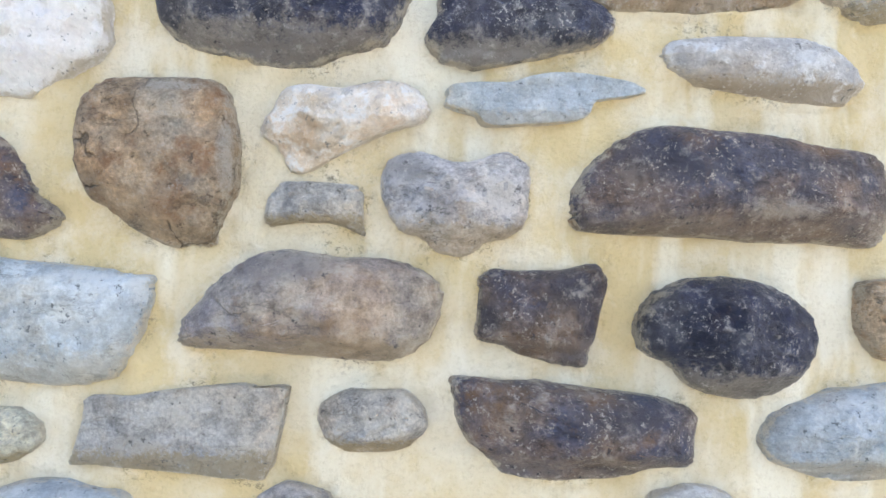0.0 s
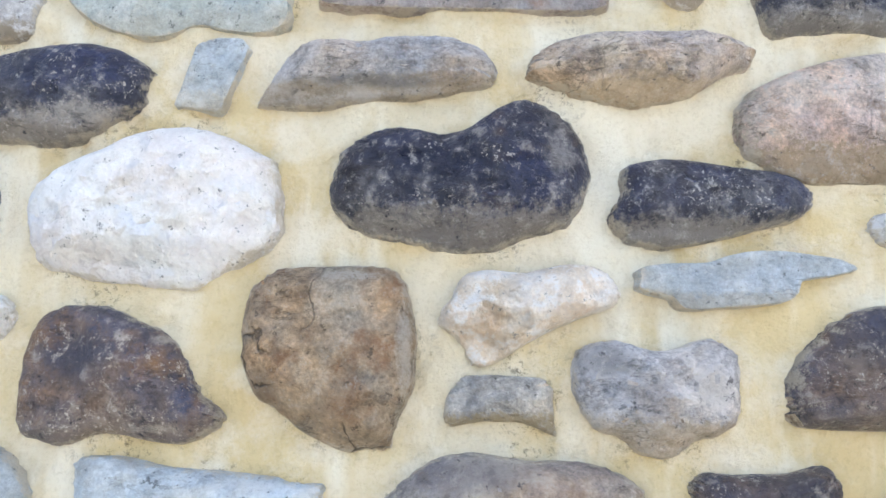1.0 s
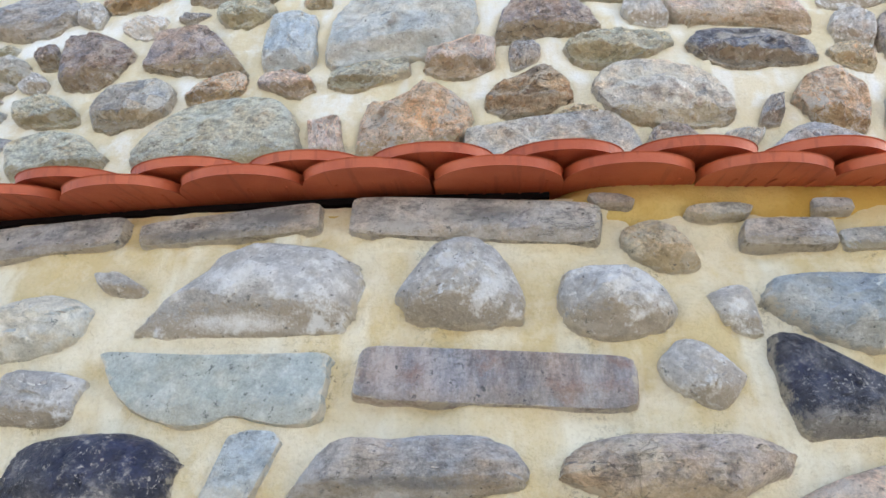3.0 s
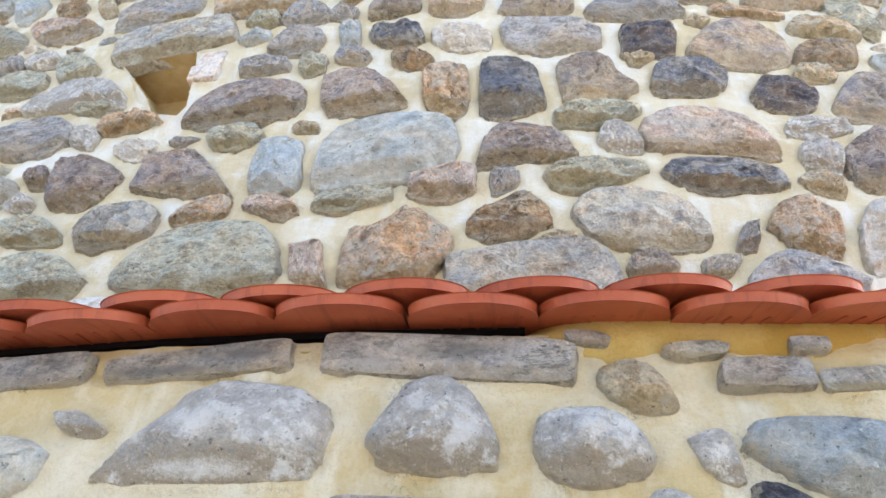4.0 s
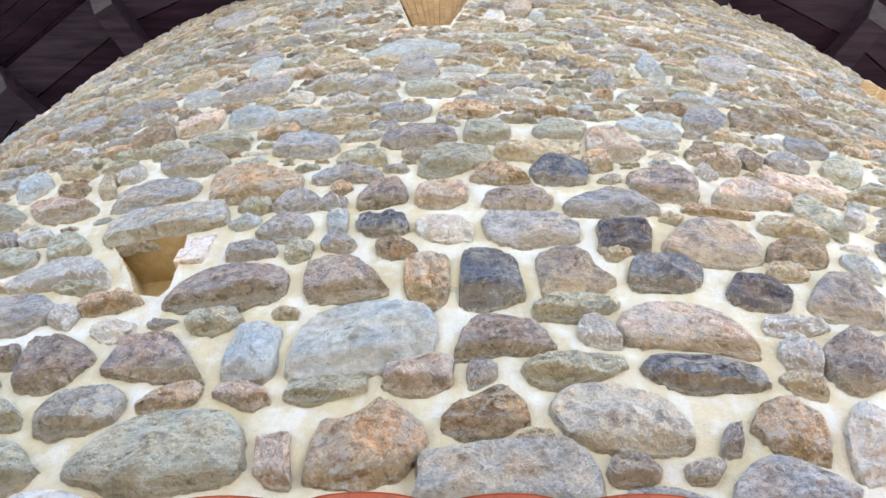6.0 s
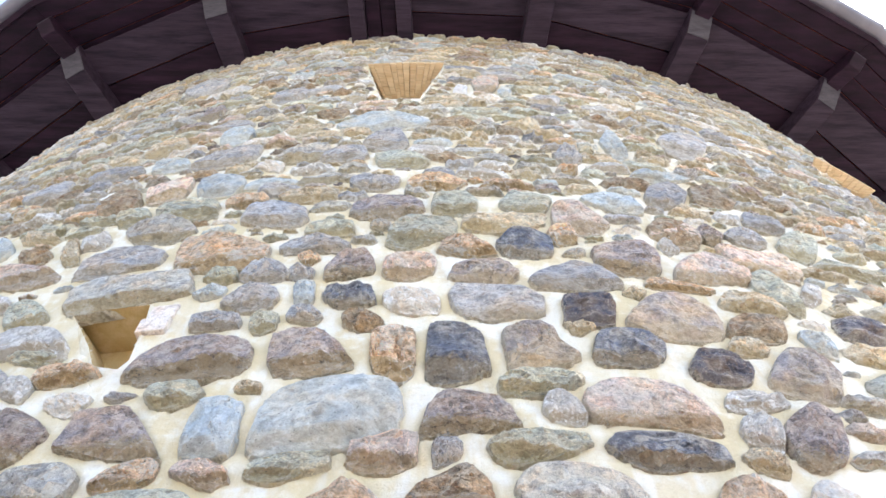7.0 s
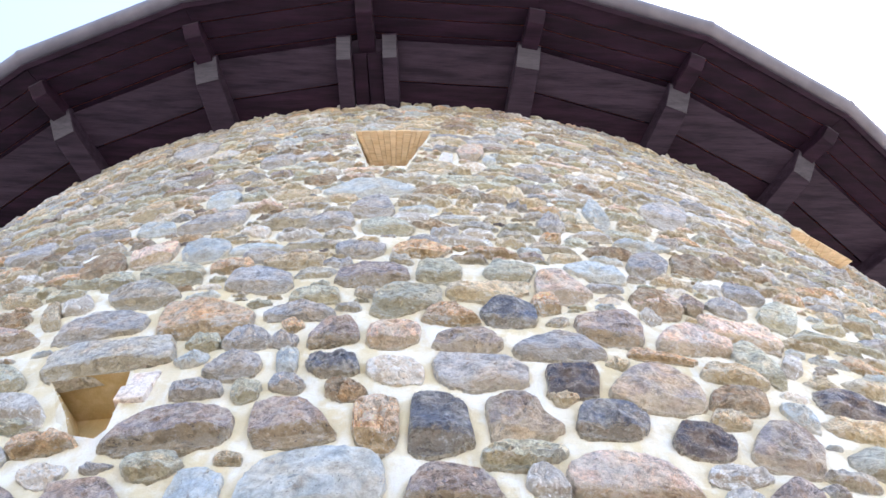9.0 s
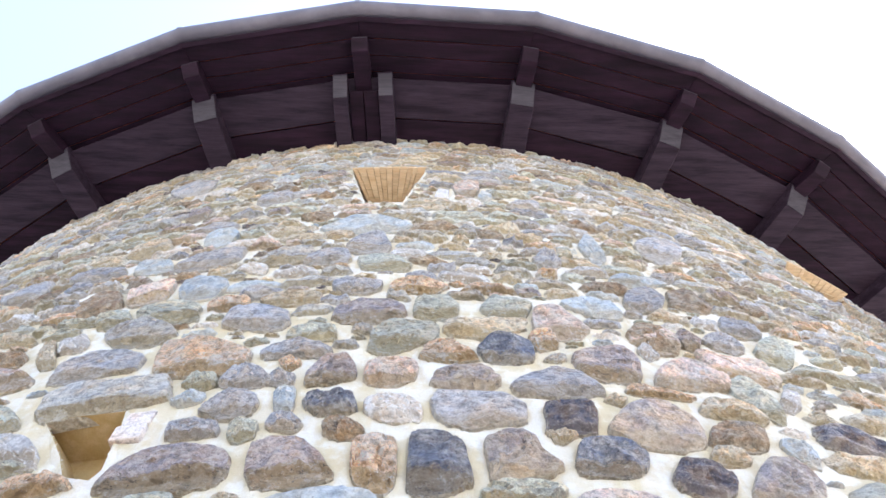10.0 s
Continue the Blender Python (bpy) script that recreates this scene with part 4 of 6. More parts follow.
lay("up", "slate", -0.886, 3.371, 0.086, 0.037, -11, 5.2, -0.26, 0.16, 0.30, 0.08, 0.027, 9.0)
lay("up", "quartz", -1.039, 3.365, 0.137, 0.080, -25, 3.8, 0.25, 0.06, -0.07, 0.14, 0.043, 5.4)
lay("up", "buff", -0.518, 3.375, 0.078, 0.049, -17, 3.4, -0.18, -0.09, -0.13, -0.01, 0.015, 4.0, lobes=(-0.01, -0.00, -0.00, 0.00, -0.01, -0.00, -0.05, -0.01, 0.02, 0.00))
lay("up", "pale", -1.375, 3.742, 0.350, 0.187, -12, 3.8, 0.03, -0.51, -0.23, -0.14, 0.060, 9.0)
lay("up", "green", -1.277, 3.642, 0.211, 0.070, -26, 4.3, -0.16, 0.08, -0.43, -0.24, 0.039, 8.2)
lay("up", "rust", -1.107, 3.520, 0.209, 0.119, -17, 1.6, -0.26, -0.22, 0.21, 0.38, 0.057, 6.2)
lay("up", "slate", -1.465, 3.532, 0.390, 0.218, -20, 1.6, -0.01, -0.13, -0.00, 0.03, 0.060, 8.9)
lay("up", "pale", -1.237, 3.468, 0.093, 0.162, 8, 1.6, 0.17, 0.28, -0.44, -0.34, 0.047, 6.8)
lay("up", "mauve", -1.330, 3.303, 0.082, 0.090, -11, 3.5, 0.27, -0.06, -0.57, 0.23, 0.044, 5.8)
lay("up", "green", -1.721, 3.928, 0.283, 0.172, -8, 3.0, 0.13, 0.20, -0.48, -0.19, 0.060, 5.8)
lay("up", "green", -1.474, 3.954, 0.141, 0.246, 15, 2.5, -0.16, -0.13, -0.27, -0.28, 0.060, 8.6)
lay("up", "pale", -1.668, 4.090, 0.215, 0.101, -35, 1.6, -0.14, -0.43, 0.32, 0.18, 0.050, 8.5)
lay("up", "slate", -1.837, 4.113, 0.155, 0.124, -24, 3.9, 0.18, -0.12, -0.70, -0.02, 0.059, 5.4)
lay("up", "blue", -2.085, 4.772, 0.154, 0.370, 17, 3.8, -0.18, -0.18, -0.24, 0.21, 0.060, 7.9)
lay("up", "pink", -1.725, 4.355, 0.498, 0.155, -35, 2.1, 0.20, 0.14, -0.09, 0.13, 0.060, 6.9)
lay("up", "brown", -1.746, 4.534, 0.168, 0.133, -12, 4.2, 0.04, -0.08, -0.57, 0.21, 0.060, 5.0)
lay("up", "buff", -1.569, 4.512, 0.078, 0.271, -6, 3.4, 0.11, -0.02, -0.56, 0.01, 0.042, 6.6)
lay("up", "pale", -1.478, 4.570, 0.122, 0.166, 6, 3.9, 0.09, -0.13, -0.24, 0.30, 0.058, 6.9)
lay("up", "buff", -1.870, 4.790, 0.161, 0.175, -2, 1.6, 0.56, -0.34, -1.04, -0.20, 0.060, 7.8)
lay("up", "green", -1.620, 4.741, 0.186, 0.087, -15, 5.3, -0.14, 0.04, -0.23, 0.04, 0.045, 6.3)
lay("up", "pink", -0.095, 4.080, 0.179, 0.196, -3, 3.2, 0.01, 0.05, 0.05, -0.13, 0.060, 7.4)
lay("up", "rust", -0.122, 3.525, 0.133, 0.310, -1.4, 2.3, 0.01, -0.03, 0.00, -0.00, 0.060, 7.5, lobes=(0.087, -0.071, -0.058, 0.017, -0.013, -0.003, -0.012, 0.032, -0.019, -0.017), true=True)
lay("up", "mauve", -1.141, 3.226, 0.239, 0.205, -21.6, 3.0, -0.32, 0.15, -0.34, -0.03, 0.060, 7.5, lobes=(-0.001, 0.021, -0.072, 0.029, 0.007, 0.002, 0.010, 0.020, -0.015, -0.021), true=True)
lay("up", "quartz", -0.077, 3.819, 0.188, 0.158, -10.7, 3.3, -0.04, 0.18, -0.24, -0.06, 0.060, 7.5, lobes=(0.017, -0.007, -0.016, -0.060, 0.068, -0.018, -0.005, -0.008, -0.017, 0.012), true=True)
lay("up", "pink", -0.127, 3.085, 0.178, 0.114, 2.0, 4.3, 0.07, -0.04, 0.09, 0.23, 0.060, 7.5, lobes=(-0.012, -0.001, -0.011, 0.025, 0.017, 0.008, 0.003, -0.000, -0.032, -0.006), true=True)
lay("up", "green", -0.043, 4.402, 0.291, 0.241, 22, 3.4, -0.28, -0.00, 0.44, -0.22, 0.060, 6.0, lobes=(0.00, -0.01, -0.01, 0.01, -0.01, -0.00, -0.04, -0.00, -0.01, 0.02))
lay("up", "buff", 0.287, 4.488, 0.344, 0.173, 9, 2.5, 0.03, 0.02, 0.37, 0.12, 0.060, 6.9, lobes=(0.01, 0.00, -0.00, -0.00, -0.00, 0.00, -0.00, -0.01, -0.04, -0.02))
lay("up", "rust", 0.129, 4.255, 0.230, 0.166, -23, 1.6, -0.60, -0.61, -0.18, -0.13, 0.060, 7.4)
lay("up", "navy", 0.356, 4.295, 0.219, 0.240, 9, 2.6, -0.04, -0.13, 0.06, 0.03, 0.060, 8.2)
lay("up", "rust", 0.520, 4.396, 0.125, 0.157, 33, 4.9, -0.03, 0.27, 0.43, -0.25, 0.059, 6.5)
lay("up", "mauve", 0.759, 4.232, 0.260, 0.308, 11.7, 2.8, -0.01, 0.15, 0.19, 0.29, 0.060, 7.5, lobes=(0.052, 0.039, -0.073, -0.083, 0.034, 0.000, -0.001, 0.002, 0.022, 0.021), true=True)
lay("up", "slate", 0.517, 4.040, 0.293, 0.208, 1.9, 2.9, -0.05, -0.40, 0.41, -0.17, 0.060, 7.5, lobes=(0.047, -0.024, 0.004, 0.028, 0.048, -0.013, -0.006, -0.012, 0.024, -0.030), true=True)
lay("up", "taupe", 0.177, 4.036, 0.234, 0.163, 0, 2.6, 0.21, -0.08, 0.12, -0.17, 0.060, 7.6)
lay("up", "slate", 0.219, 3.827, 0.313, 0.213, 1.1, 3.6, -0.35, 0.12, -0.21, -0.08, 0.060, 7.5, lobes=(0.003, 0.023, -0.051, -0.022, 0.014, -0.006, -0.011, -0.012, 0.012, 0.038), true=True)
lay("up", "umber", 0.513, 3.800, 0.180, 0.209, 1.8, 5.2, -0.03, 0.09, 0.22, -0.02, 0.060, 7.5, lobes=(0.011, 0.020, 0.012, -0.040, 0.009, -0.044, 0.025, -0.003, -0.007, -0.008), true=True)
lay("up", "buff", 0.469, 3.699, 0.091, 0.071, 27, 4.6, -0.15, 0.21, -0.03, -0.28, 0.039, 5.5)
lay("up", "taupe", 0.807, 3.804, 0.325, 0.284, -1.7, 2.6, 0.20, -0.14, 0.17, -0.19, 0.060, 7.5, lobes=(-0.048, 0.017, 0.021, -0.004, 0.050, 0.013, -0.008, -0.013, -0.016, 0.020), true=True)
lay("up", "navy", 0.061, 3.524, 0.184, 0.302, 7.6, 4.6, -0.08, -0.05, 0.11, -0.00, 0.060, 7.5, lobes=(0.015, -0.040, 0.043, -0.035, 0.014, 0.006, -0.004, -0.011, -0.017, 0.003), true=True)
lay("up", "taupe", 0.310, 3.573, 0.208, 0.220, 6.8, 3.5, -0.23, -0.32, -0.03, -0.12, 0.060, 7.5, lobes=(-0.015, 0.019, -0.067, 0.030, -0.016, -0.038, 0.010, -0.016, -0.026, -0.043), true=True)
lay("up", "navy", 0.594, 3.584, 0.229, 0.198, -3.1, 3.7, 0.00, -0.01, 0.19, -0.22, 0.060, 7.5, lobes=(-0.054, 0.024, 0.025, 0.025, 0.027, 0.004, 0.017, 0.007, 0.011, 0.023), true=True)
lay("up", "green", 0.295, 3.384, 0.242, 0.106, 10.9, 2.8, -0.16, 0.04, 0.01, -0.04, 0.060, 7.5, lobes=(0.008, 0.035, 0.047, -0.008, 0.055, -0.004, -0.016, -0.007, 0.020, 0.010), true=True)
lay("up", "mauve", 0.094, 3.239, 0.234, 0.157, 3.3, 4.8, -0.23, -0.11, 0.09, -0.18, 0.060, 7.5, lobes=(0.043, 0.005, -0.021, -0.039, 0.013, -0.020, -0.001, -0.034, -0.005, 0.018), true=True)
lay("up", "pink", 0.577, 3.308, 0.339, 0.204, 3.5, 3.8, 0.15, -0.16, -0.14, -0.36, 0.060, 7.5, lobes=(-0.002, -0.042, -0.013, 0.049, 0.017, 0.013, 0.014, 0.023, 0.015, -0.021), true=True)
lay("up", "pale", 0.340, 3.275, 0.104, 0.136, 7, 2.2, 0.40, -0.23, -0.10, -0.11, 0.051, 8.8)
lay("up", "green", 0.270, 3.117, 0.264, 0.084, 12.1, 3.7, -0.31, 0.07, 0.01, -0.10, 0.060, 7.5, lobes=(-0.013, 0.000, -0.021, 0.017, 0.024, -0.002, 0.002, 0.007, -0.009, -0.032), true=True)
lay("up", "navy", 0.591, 3.118, 0.287, 0.129, 4.5, 4.2, -0.11, 0.12, -0.40, -0.14, 0.060, 7.5, lobes=(-0.009, 0.009, -0.003, -0.017, 0.045, 0.005, -0.002, 0.006, 0.007, -0.006), true=True)
lay("up", "slate", 0.030, 3.099, 0.075, 0.090, 13, 2.7, -0.23, -0.03, 0.27, -0.07, 0.041, 5.8)
lay("up", "umber", 0.865, 3.527, 0.205, 0.173, 9.4, 2.5, -0.06, -0.26, 0.17, 0.02, 0.060, 7.5, lobes=(-0.044, -0.014, -0.026, 0.023, 0.019, 0.034, -0.003, -0.038, 0.021, -0.021), true=True)
lay("up", "brown", 1.091, 3.790, 0.201, 0.164, 7, 3.9, 0.00, -0.03, 0.51, 0.07, 0.060, 6.3)
lay("up", "buff", 1.001, 3.660, 0.144, 0.109, 15, 1.6, 0.15, -0.20, 0.09, -0.02, 0.053, 8.6)
lay("up", "taupe", 1.150, 3.543, 0.190, 0.312, -22, 2.7, -0.14, -0.13, 0.16, -0.09, 0.060, 8.7)
lay("up", "buff", 1.150, 3.970, 0.253, 0.169, 11, 1.8, 0.31, 0.04, -0.19, -0.07, 0.060, 7.0)
lay("up", "pale", 0.909, 3.365, 0.196, 0.082, 8, 2.3, -0.53, -0.37, -0.04, 0.31, 0.043, 7.8, lobes=(0.02, 0.03, 0.00, 0.03, 0.01, 0.03, 0.03, 0.06, -0.06, 0.04))
lay("up", "pale", 0.868, 3.232, 0.108, 0.142, -11, 3.8, 0.27, -0.26, 0.08, 0.13, 0.053, 8.7)
lay("up", "buff", 0.839, 3.113, 0.105, 0.086, -26, 3.6, 0.07, -0.34, 0.02, 0.23, 0.045, 5.3)
lay("up", "mauve", 1.019, 3.229, 0.151, 0.269, -19, 2.6, 0.12, 0.04, 0.12, -0.13, 0.060, 8.0)
lay("up", "pink", 1.096, 4.219, 0.277, 0.264, -2, 2.6, -0.16, -0.12, 0.42, -0.18, 0.060, 5.0)
lay("up", "pink", 1.348, 4.361, 0.314, 0.214, -1, 5.1, 0.17, 0.09, 0.09, 0.03, 0.060, 8.7, lobes=(-0.02, -0.00, 0.01, -0.00, -0.02, -0.00, 0.04, 0.01, 0.03, 0.00))
lay("up", "green", 1.300, 4.105, 0.160, 0.330, 11, 2.1, 0.26, 0.39, 0.13, -0.15, 0.060, 7.5)
lay("up", "brown", 1.026, 4.526, 0.180, 0.278, 13, 3.1, 0.12, 0.23, 0.08, -0.09, 0.060, 8.7, lobes=(-0.00, 0.01, -0.00, 0.00, 0.00, -0.00, -0.00, 0.01, 0.01, -0.04))
lay("up", "mauve", 1.204, 4.580, 0.136, 0.183, 20, 1.6, -0.06, -0.35, 0.28, 0.36, 0.060, 5.8, lobes=(-0.00, 0.00, -0.00, -0.01, 0.02, 0.00, 0.00, -0.02, 0.00, -0.02))
lay("up", "slate", 1.385, 4.620, 0.188, 0.161, 32, 2.8, -0.01, 0.04, 0.04, 0.32, 0.060, 8.1)
lay("up", "rust", 0.901, 4.037, 0.252, 0.066, -4, 4.7, -0.53, -0.04, 0.14, -0.16, 0.038, 6.3, lobes=(-0.02, 0.01, 0.00, 0.02, -0.02, 0.02, -0.03, 0.01, 0.03, 0.01))
lay("up", "buff", 0.708, 3.953, 0.062, 0.066, -13, 5.1, 0.14, -0.02, 0.57, -0.00, 0.036, 8.0)
lay("up", "green", 1.662, 4.670, 0.175, 0.399, -15, 2.2, 0.22, -0.18, 0.31, -0.06, 0.060, 8.6)
lay("up", "blue", 1.291, 3.745, 0.105, 0.142, -1, 5.1, 0.12, 0.36, -0.02, -0.21, 0.052, 5.5)
lay("up", "pale", 1.467, 4.150, 0.069, 0.211, -18, 3.8, 0.04, -0.20, 0.18, 0.25, 0.039, 8.4)
lay("up", "grey", 0.541, 4.229, 0.067, 0.070, -14, 5.3, -0.09, 0.01, 0.49, 0.00, 0.038, 8.8)
lay("up", "pale", 0.964, 4.404, 0.077, 0.164, -20, 1.6, -0.10, -0.51, -0.15, 0.13, 0.042, 7.3, lobes=(-0.01, -0.00, 0.00, -0.01, 0.02, -0.00, -0.02, -0.05, -0.03, 0.01))
lay("up", "grey", -0.965, 3.020, 0.213, 0.169, 3.4, 3.5, -0.13, 0.17, 0.02, -0.21, 0.060, 7.5, lobes=(0.012, -0.036, 0.002, 0.007, 0.048, -0.008, -0.017, -0.017, 0.010, -0.009), true=True)
lay("up", "rust", -0.742, 3.044, 0.147, 0.088, 13, 2.6, 0.10, 0.07, 0.30, -0.12, 0.046, 9.0)
lay("up", "pink", -0.555, 3.042, 0.154, 0.071, -29, 3.2, -0.06, -0.11, 0.16, -0.09, 0.039, 8.4)
lay("up", "green", -0.350, 3.051, 0.192, 0.088, 16, 2.4, -0.02, 0.21, -0.24, -0.09, 0.046, 7.9)
lay("up", "green", -0.700, 2.863, 0.393, 0.261, -0.3, 2.1, 0.12, -0.14, 0.08, -0.17, 0.060, 7.5, lobes=(0.055, -0.044, 0.014, 0.027, -0.010, 0.009, -0.018, -0.042, -0.012, 0.008), true=True)
lay("up", "rust", -0.237, 2.862, 0.227, 0.253, 28.1, 3.7, 0.04, -0.24, 0.13, 0.47, 0.060, 7.5, lobes=(0.104, -0.003, -0.010, -0.056, -0.031, -0.002, 0.005, -0.050, 0.000, 0.005), true=True)
lay("up", "pink", -0.434, 2.828, 0.079, 0.151, -6, 4.8, 0.15, -0.03, -0.28, 0.15, 0.043, 5.8, lobes=(0.03, -0.00, 0.00, -0.00, -0.02, 0.00, -0.02, 0.00, -0.03, 0.00))
lay("up", "green", -1.130, 2.869, 0.321, 0.163, -20, 1.6, -0.18, -0.20, -0.02, 0.30, 0.060, 7.6, lobes=(0.01, 0.00, 0.00, -0.00, 0.01, -0.00, 0.00, -0.00, 0.05, 0.02))
lay("up", "green", -1.246, 3.053, 0.241, 0.110, -32, 1.6, -0.02, 0.40, 0.45, -0.02, 0.054, 5.1)
lay("up", "white", -0.913, 2.730, 0.229, 0.073, -4, 1.6, -0.04, 0.30, -0.40, -0.40, 0.040, 5.2)
lay("up", "pale", -1.321, 3.190, 0.096, 0.059, -27, 4.8, -0.25, -0.26, -0.22, 0.24, 0.035, 8.1)
lay("up", "grey", 0.056, 2.771, 0.401, 0.209, 3, 3.1, 0.08, -0.05, 0.08, -0.18, 0.050, 4.0)
lay("up", "brown", 0.033, 2.955, 0.203, 0.115, 25, 3.8, 0.24, 0.01, -0.15, 0.13, 0.055, 8.4)
lay("up", "buff", 0.144, 2.891, 0.091, 0.041, 2, 1.7, 0.28, -0.50, -0.08, -0.10, 0.020, 4.0)
lay("up", "grey", 0.343, 2.945, 0.338, 0.210, -8.4, 2.0, 0.01, 0.05, -0.12, -0.15, 0.060, 7.5, lobes=(-0.030, 0.002, 0.007, -0.003, -0.027, -0.018, -0.008, -0.000, 0.014, -0.005), true=True)
lay("up", "taupe", 0.337, 2.805, 0.104, 0.081, 15, 3.1, 0.19, -0.30, 0.00, 0.13, 0.043, 8.1)
lay("up", "slate", 0.384, 2.715, 0.209, 0.065, 4, 2.6, 0.18, -0.13, -0.06, -0.29, 0.038, 5.1)
lay("up", "grey", 0.496, 2.803, 0.093, 0.057, 18, 3.2, 0.14, 0.30, 0.38, -0.06, 0.035, 6.5)
lay("up", "slate", 0.583, 2.899, 0.048, 0.085, 10, 6.0, 0.00, -0.09, 0.56, 0.06, 0.055, 8.0)
lay("up", "rust", 0.737, 2.932, 0.148, 0.201, 11.0, 3.5, 0.10, 0.36, 0.09, -0.25, 0.060, 7.5, lobes=(0.048, -0.012, -0.006, 0.033, 0.020, 0.013, -0.013, 0.030, -0.001, 0.008), true=True)
lay("up", "slate", 0.665, 2.763, 0.276, 0.158, 10, 1.9, -0.00, -0.37, -0.01, -0.19, 0.060, 7.3)
lay("up", "quartz", 0.914, 2.920, 0.128, 0.217, 8, 3.5, -0.14, 0.25, 0.60, -0.15, 0.060, 5.3)
lay("up", "green", -1.142, 4.798, 0.305, 0.196, -23, 2.4, 0.12, 0.00, -0.04, -0.15, 0.060, 5.7)
lay("up", "pink", -1.345, 5.109, 0.234, 0.280, 11, 3.1, 0.17, -0.02, -0.01, 0.20, 0.060, 8.8)
lay("up", "blue", -1.056, 5.085, 0.242, 0.281, -12, 2.9, -0.20, -0.06, -0.38, 0.00, 0.060, 8.6)
lay("up", "rust", -0.860, 4.811, 0.191, 0.181, 4, 1.6, 0.04, 0.33, -0.28, -0.38, 0.060, 7.1)
lay("up", "buff", -0.569, 4.834, 0.262, 0.151, -9, 3.1, 0.12, -0.23, 0.20, 0.42, 0.060, 6.5)
lay("up", "mauve", -0.212, 4.657, 0.293, 0.256, 5, 2.6, -0.04, -0.31, 0.02, 0.04, 0.060, 6.3)
lay("up", "green", 0.089, 4.699, 0.192, 0.258, 10, 3.1, -0.06, -0.22, 0.14, 0.37, 0.060, 6.3)
lay("up", "slate", -0.280, 4.956, 0.235, 0.157, -7, 3.0, -0.09, 0.04, -0.19, 0.28, 0.060, 6.7)
lay("up", "rust", 0.003, 4.941, 0.246, 0.160, -11, 4.9, -0.14, 0.18, 0.14, -0.16, 0.060, 8.5)
lay("up", "green", -0.189, 5.299, 0.249, 0.239, 0, 3.4, 0.13, -0.30, -0.37, 0.18, 0.060, 6.7)
lay("up", "slate", -0.273, 5.644, 0.203, 0.379, -2, 4.5, 0.03, -0.38, -0.03, 0.23, 0.060, 7.5)
lay("up", "slate", -0.478, 5.409, 0.213, 0.225, 7, 5.1, 0.10, -0.22, 0.09, 0.12, 0.060, 8.0)
lay("up", "blue", -0.326, 5.992, 0.508, 0.367, 8, 1.8, 0.33, -0.09, -0.22, -0.25, 0.060, 7.6)
lay("up", "brown", -1.583, 5.057, 0.230, 0.314, -1, 2.2, 0.16, -0.06, -0.28, 0.09, 0.060, 5.2, lobes=(0.00, 0.00, -0.00, -0.00, 0.00, 0.00, -0.00, -0.01, -0.02, -0.04))
lay("up", "grey", -0.225, 4.457, 0.087, 0.074, -24, 5.4, 0.14, -0.09, -0.11, -0.05, 0.041, 7.1)
lay("up", "slate", -1.828, 5.642, 0.355, 0.185, -23, 3.9, 0.06, -0.24, -0.40, 0.32, 0.060, 7.5, lobes=(0.01, 0.01, 0.01, -0.00, -0.01, -0.00, 0.02, -0.00, -0.02, -0.02))
lay("up", "slate", -1.143, 5.557, 0.305, 0.300, -9, 4.3, 0.07, -0.34, 0.17, 0.27, 0.060, 6.9)
lay("up", "blue", -1.487, 5.570, 0.226, 0.219, -9, 4.3, -0.04, -0.12, -0.46, 0.18, 0.060, 6.7)
lay("up", "blue", -1.205, 6.000, 0.207, 0.311, 35, 3.6, -0.04, -0.18, 0.40, 0.40, 0.060, 7.0, lobes=(0.02, 0.00, -0.00, -0.01, -0.01, -0.01, -0.00, 0.00, -0.03, -0.00))
lay("up", "buff", -1.662, 5.993, 0.268, 0.342, -5, 2.8, -0.06, -0.12, -0.34, 0.45, 0.060, 8.5, lobes=(0.01, 0.00, 0.00, -0.01, -0.00, 0.01, 0.01, -0.01, -0.04, -0.01))
lay("up", "slate", -2.270, 5.633, 0.272, 0.444, 20, 1.6, -0.19, -0.29, -0.18, 0.36, 0.060, 5.5, lobes=(0.01, -0.00, 0.00, -0.00, 0.00, 0.00, -0.01, 0.01, 0.03, -0.02))
lay("up", "grey", -0.711, 5.468, 0.281, 0.264, 8, 3.8, 0.06, -0.23, 0.09, 0.40, 0.060, 7.4, lobes=(0.01, 0.01, 0.01, -0.01, -0.01, -0.00, 0.01, 0.01, -0.03, -0.01))
lay("up", "quartz", -0.856, 5.301, 0.169, 0.095, -31, 4.8, 0.06, -0.16, -0.35, -0.11, 0.048, 5.6)
lay("up", "slate", -1.044, 6.887, 0.234, 0.355, 7, 3.9, 0.15, -0.14, 0.07, 0.34, 0.060, 6.6)
lay("up", "mauve", -1.569, 6.730, 0.151, 0.377, 12, 4.7, 0.01, -0.31, 0.02, 0.33, 0.060, 8.6)
lay("up", "slate", -1.945, 7.824, 0.343, 0.703, -4, 4.2, 0.08, 0.39, -0.46, -0.33, 0.060, 6.9, lobes=(0.02, 0.00, -0.02, 0.01, -0.02, 0.02, -0.01, -0.00, -0.02, -0.01))
lay("up", "brown", -0.652, 6.236, 0.171, 0.166, -24, 5.5, 0.19, -0.03, -0.13, -0.02, 0.060, 7.9)
lay("up", "green", 0.403, 4.723, 0.195, 0.269, -15, 3.1, 0.15, -0.07, 0.12, 0.36, 0.060, 7.1, lobes=(0.01, 0.00, -0.00, -0.01, -0.00, 0.00, -0.00, -0.00, -0.03, -0.00))
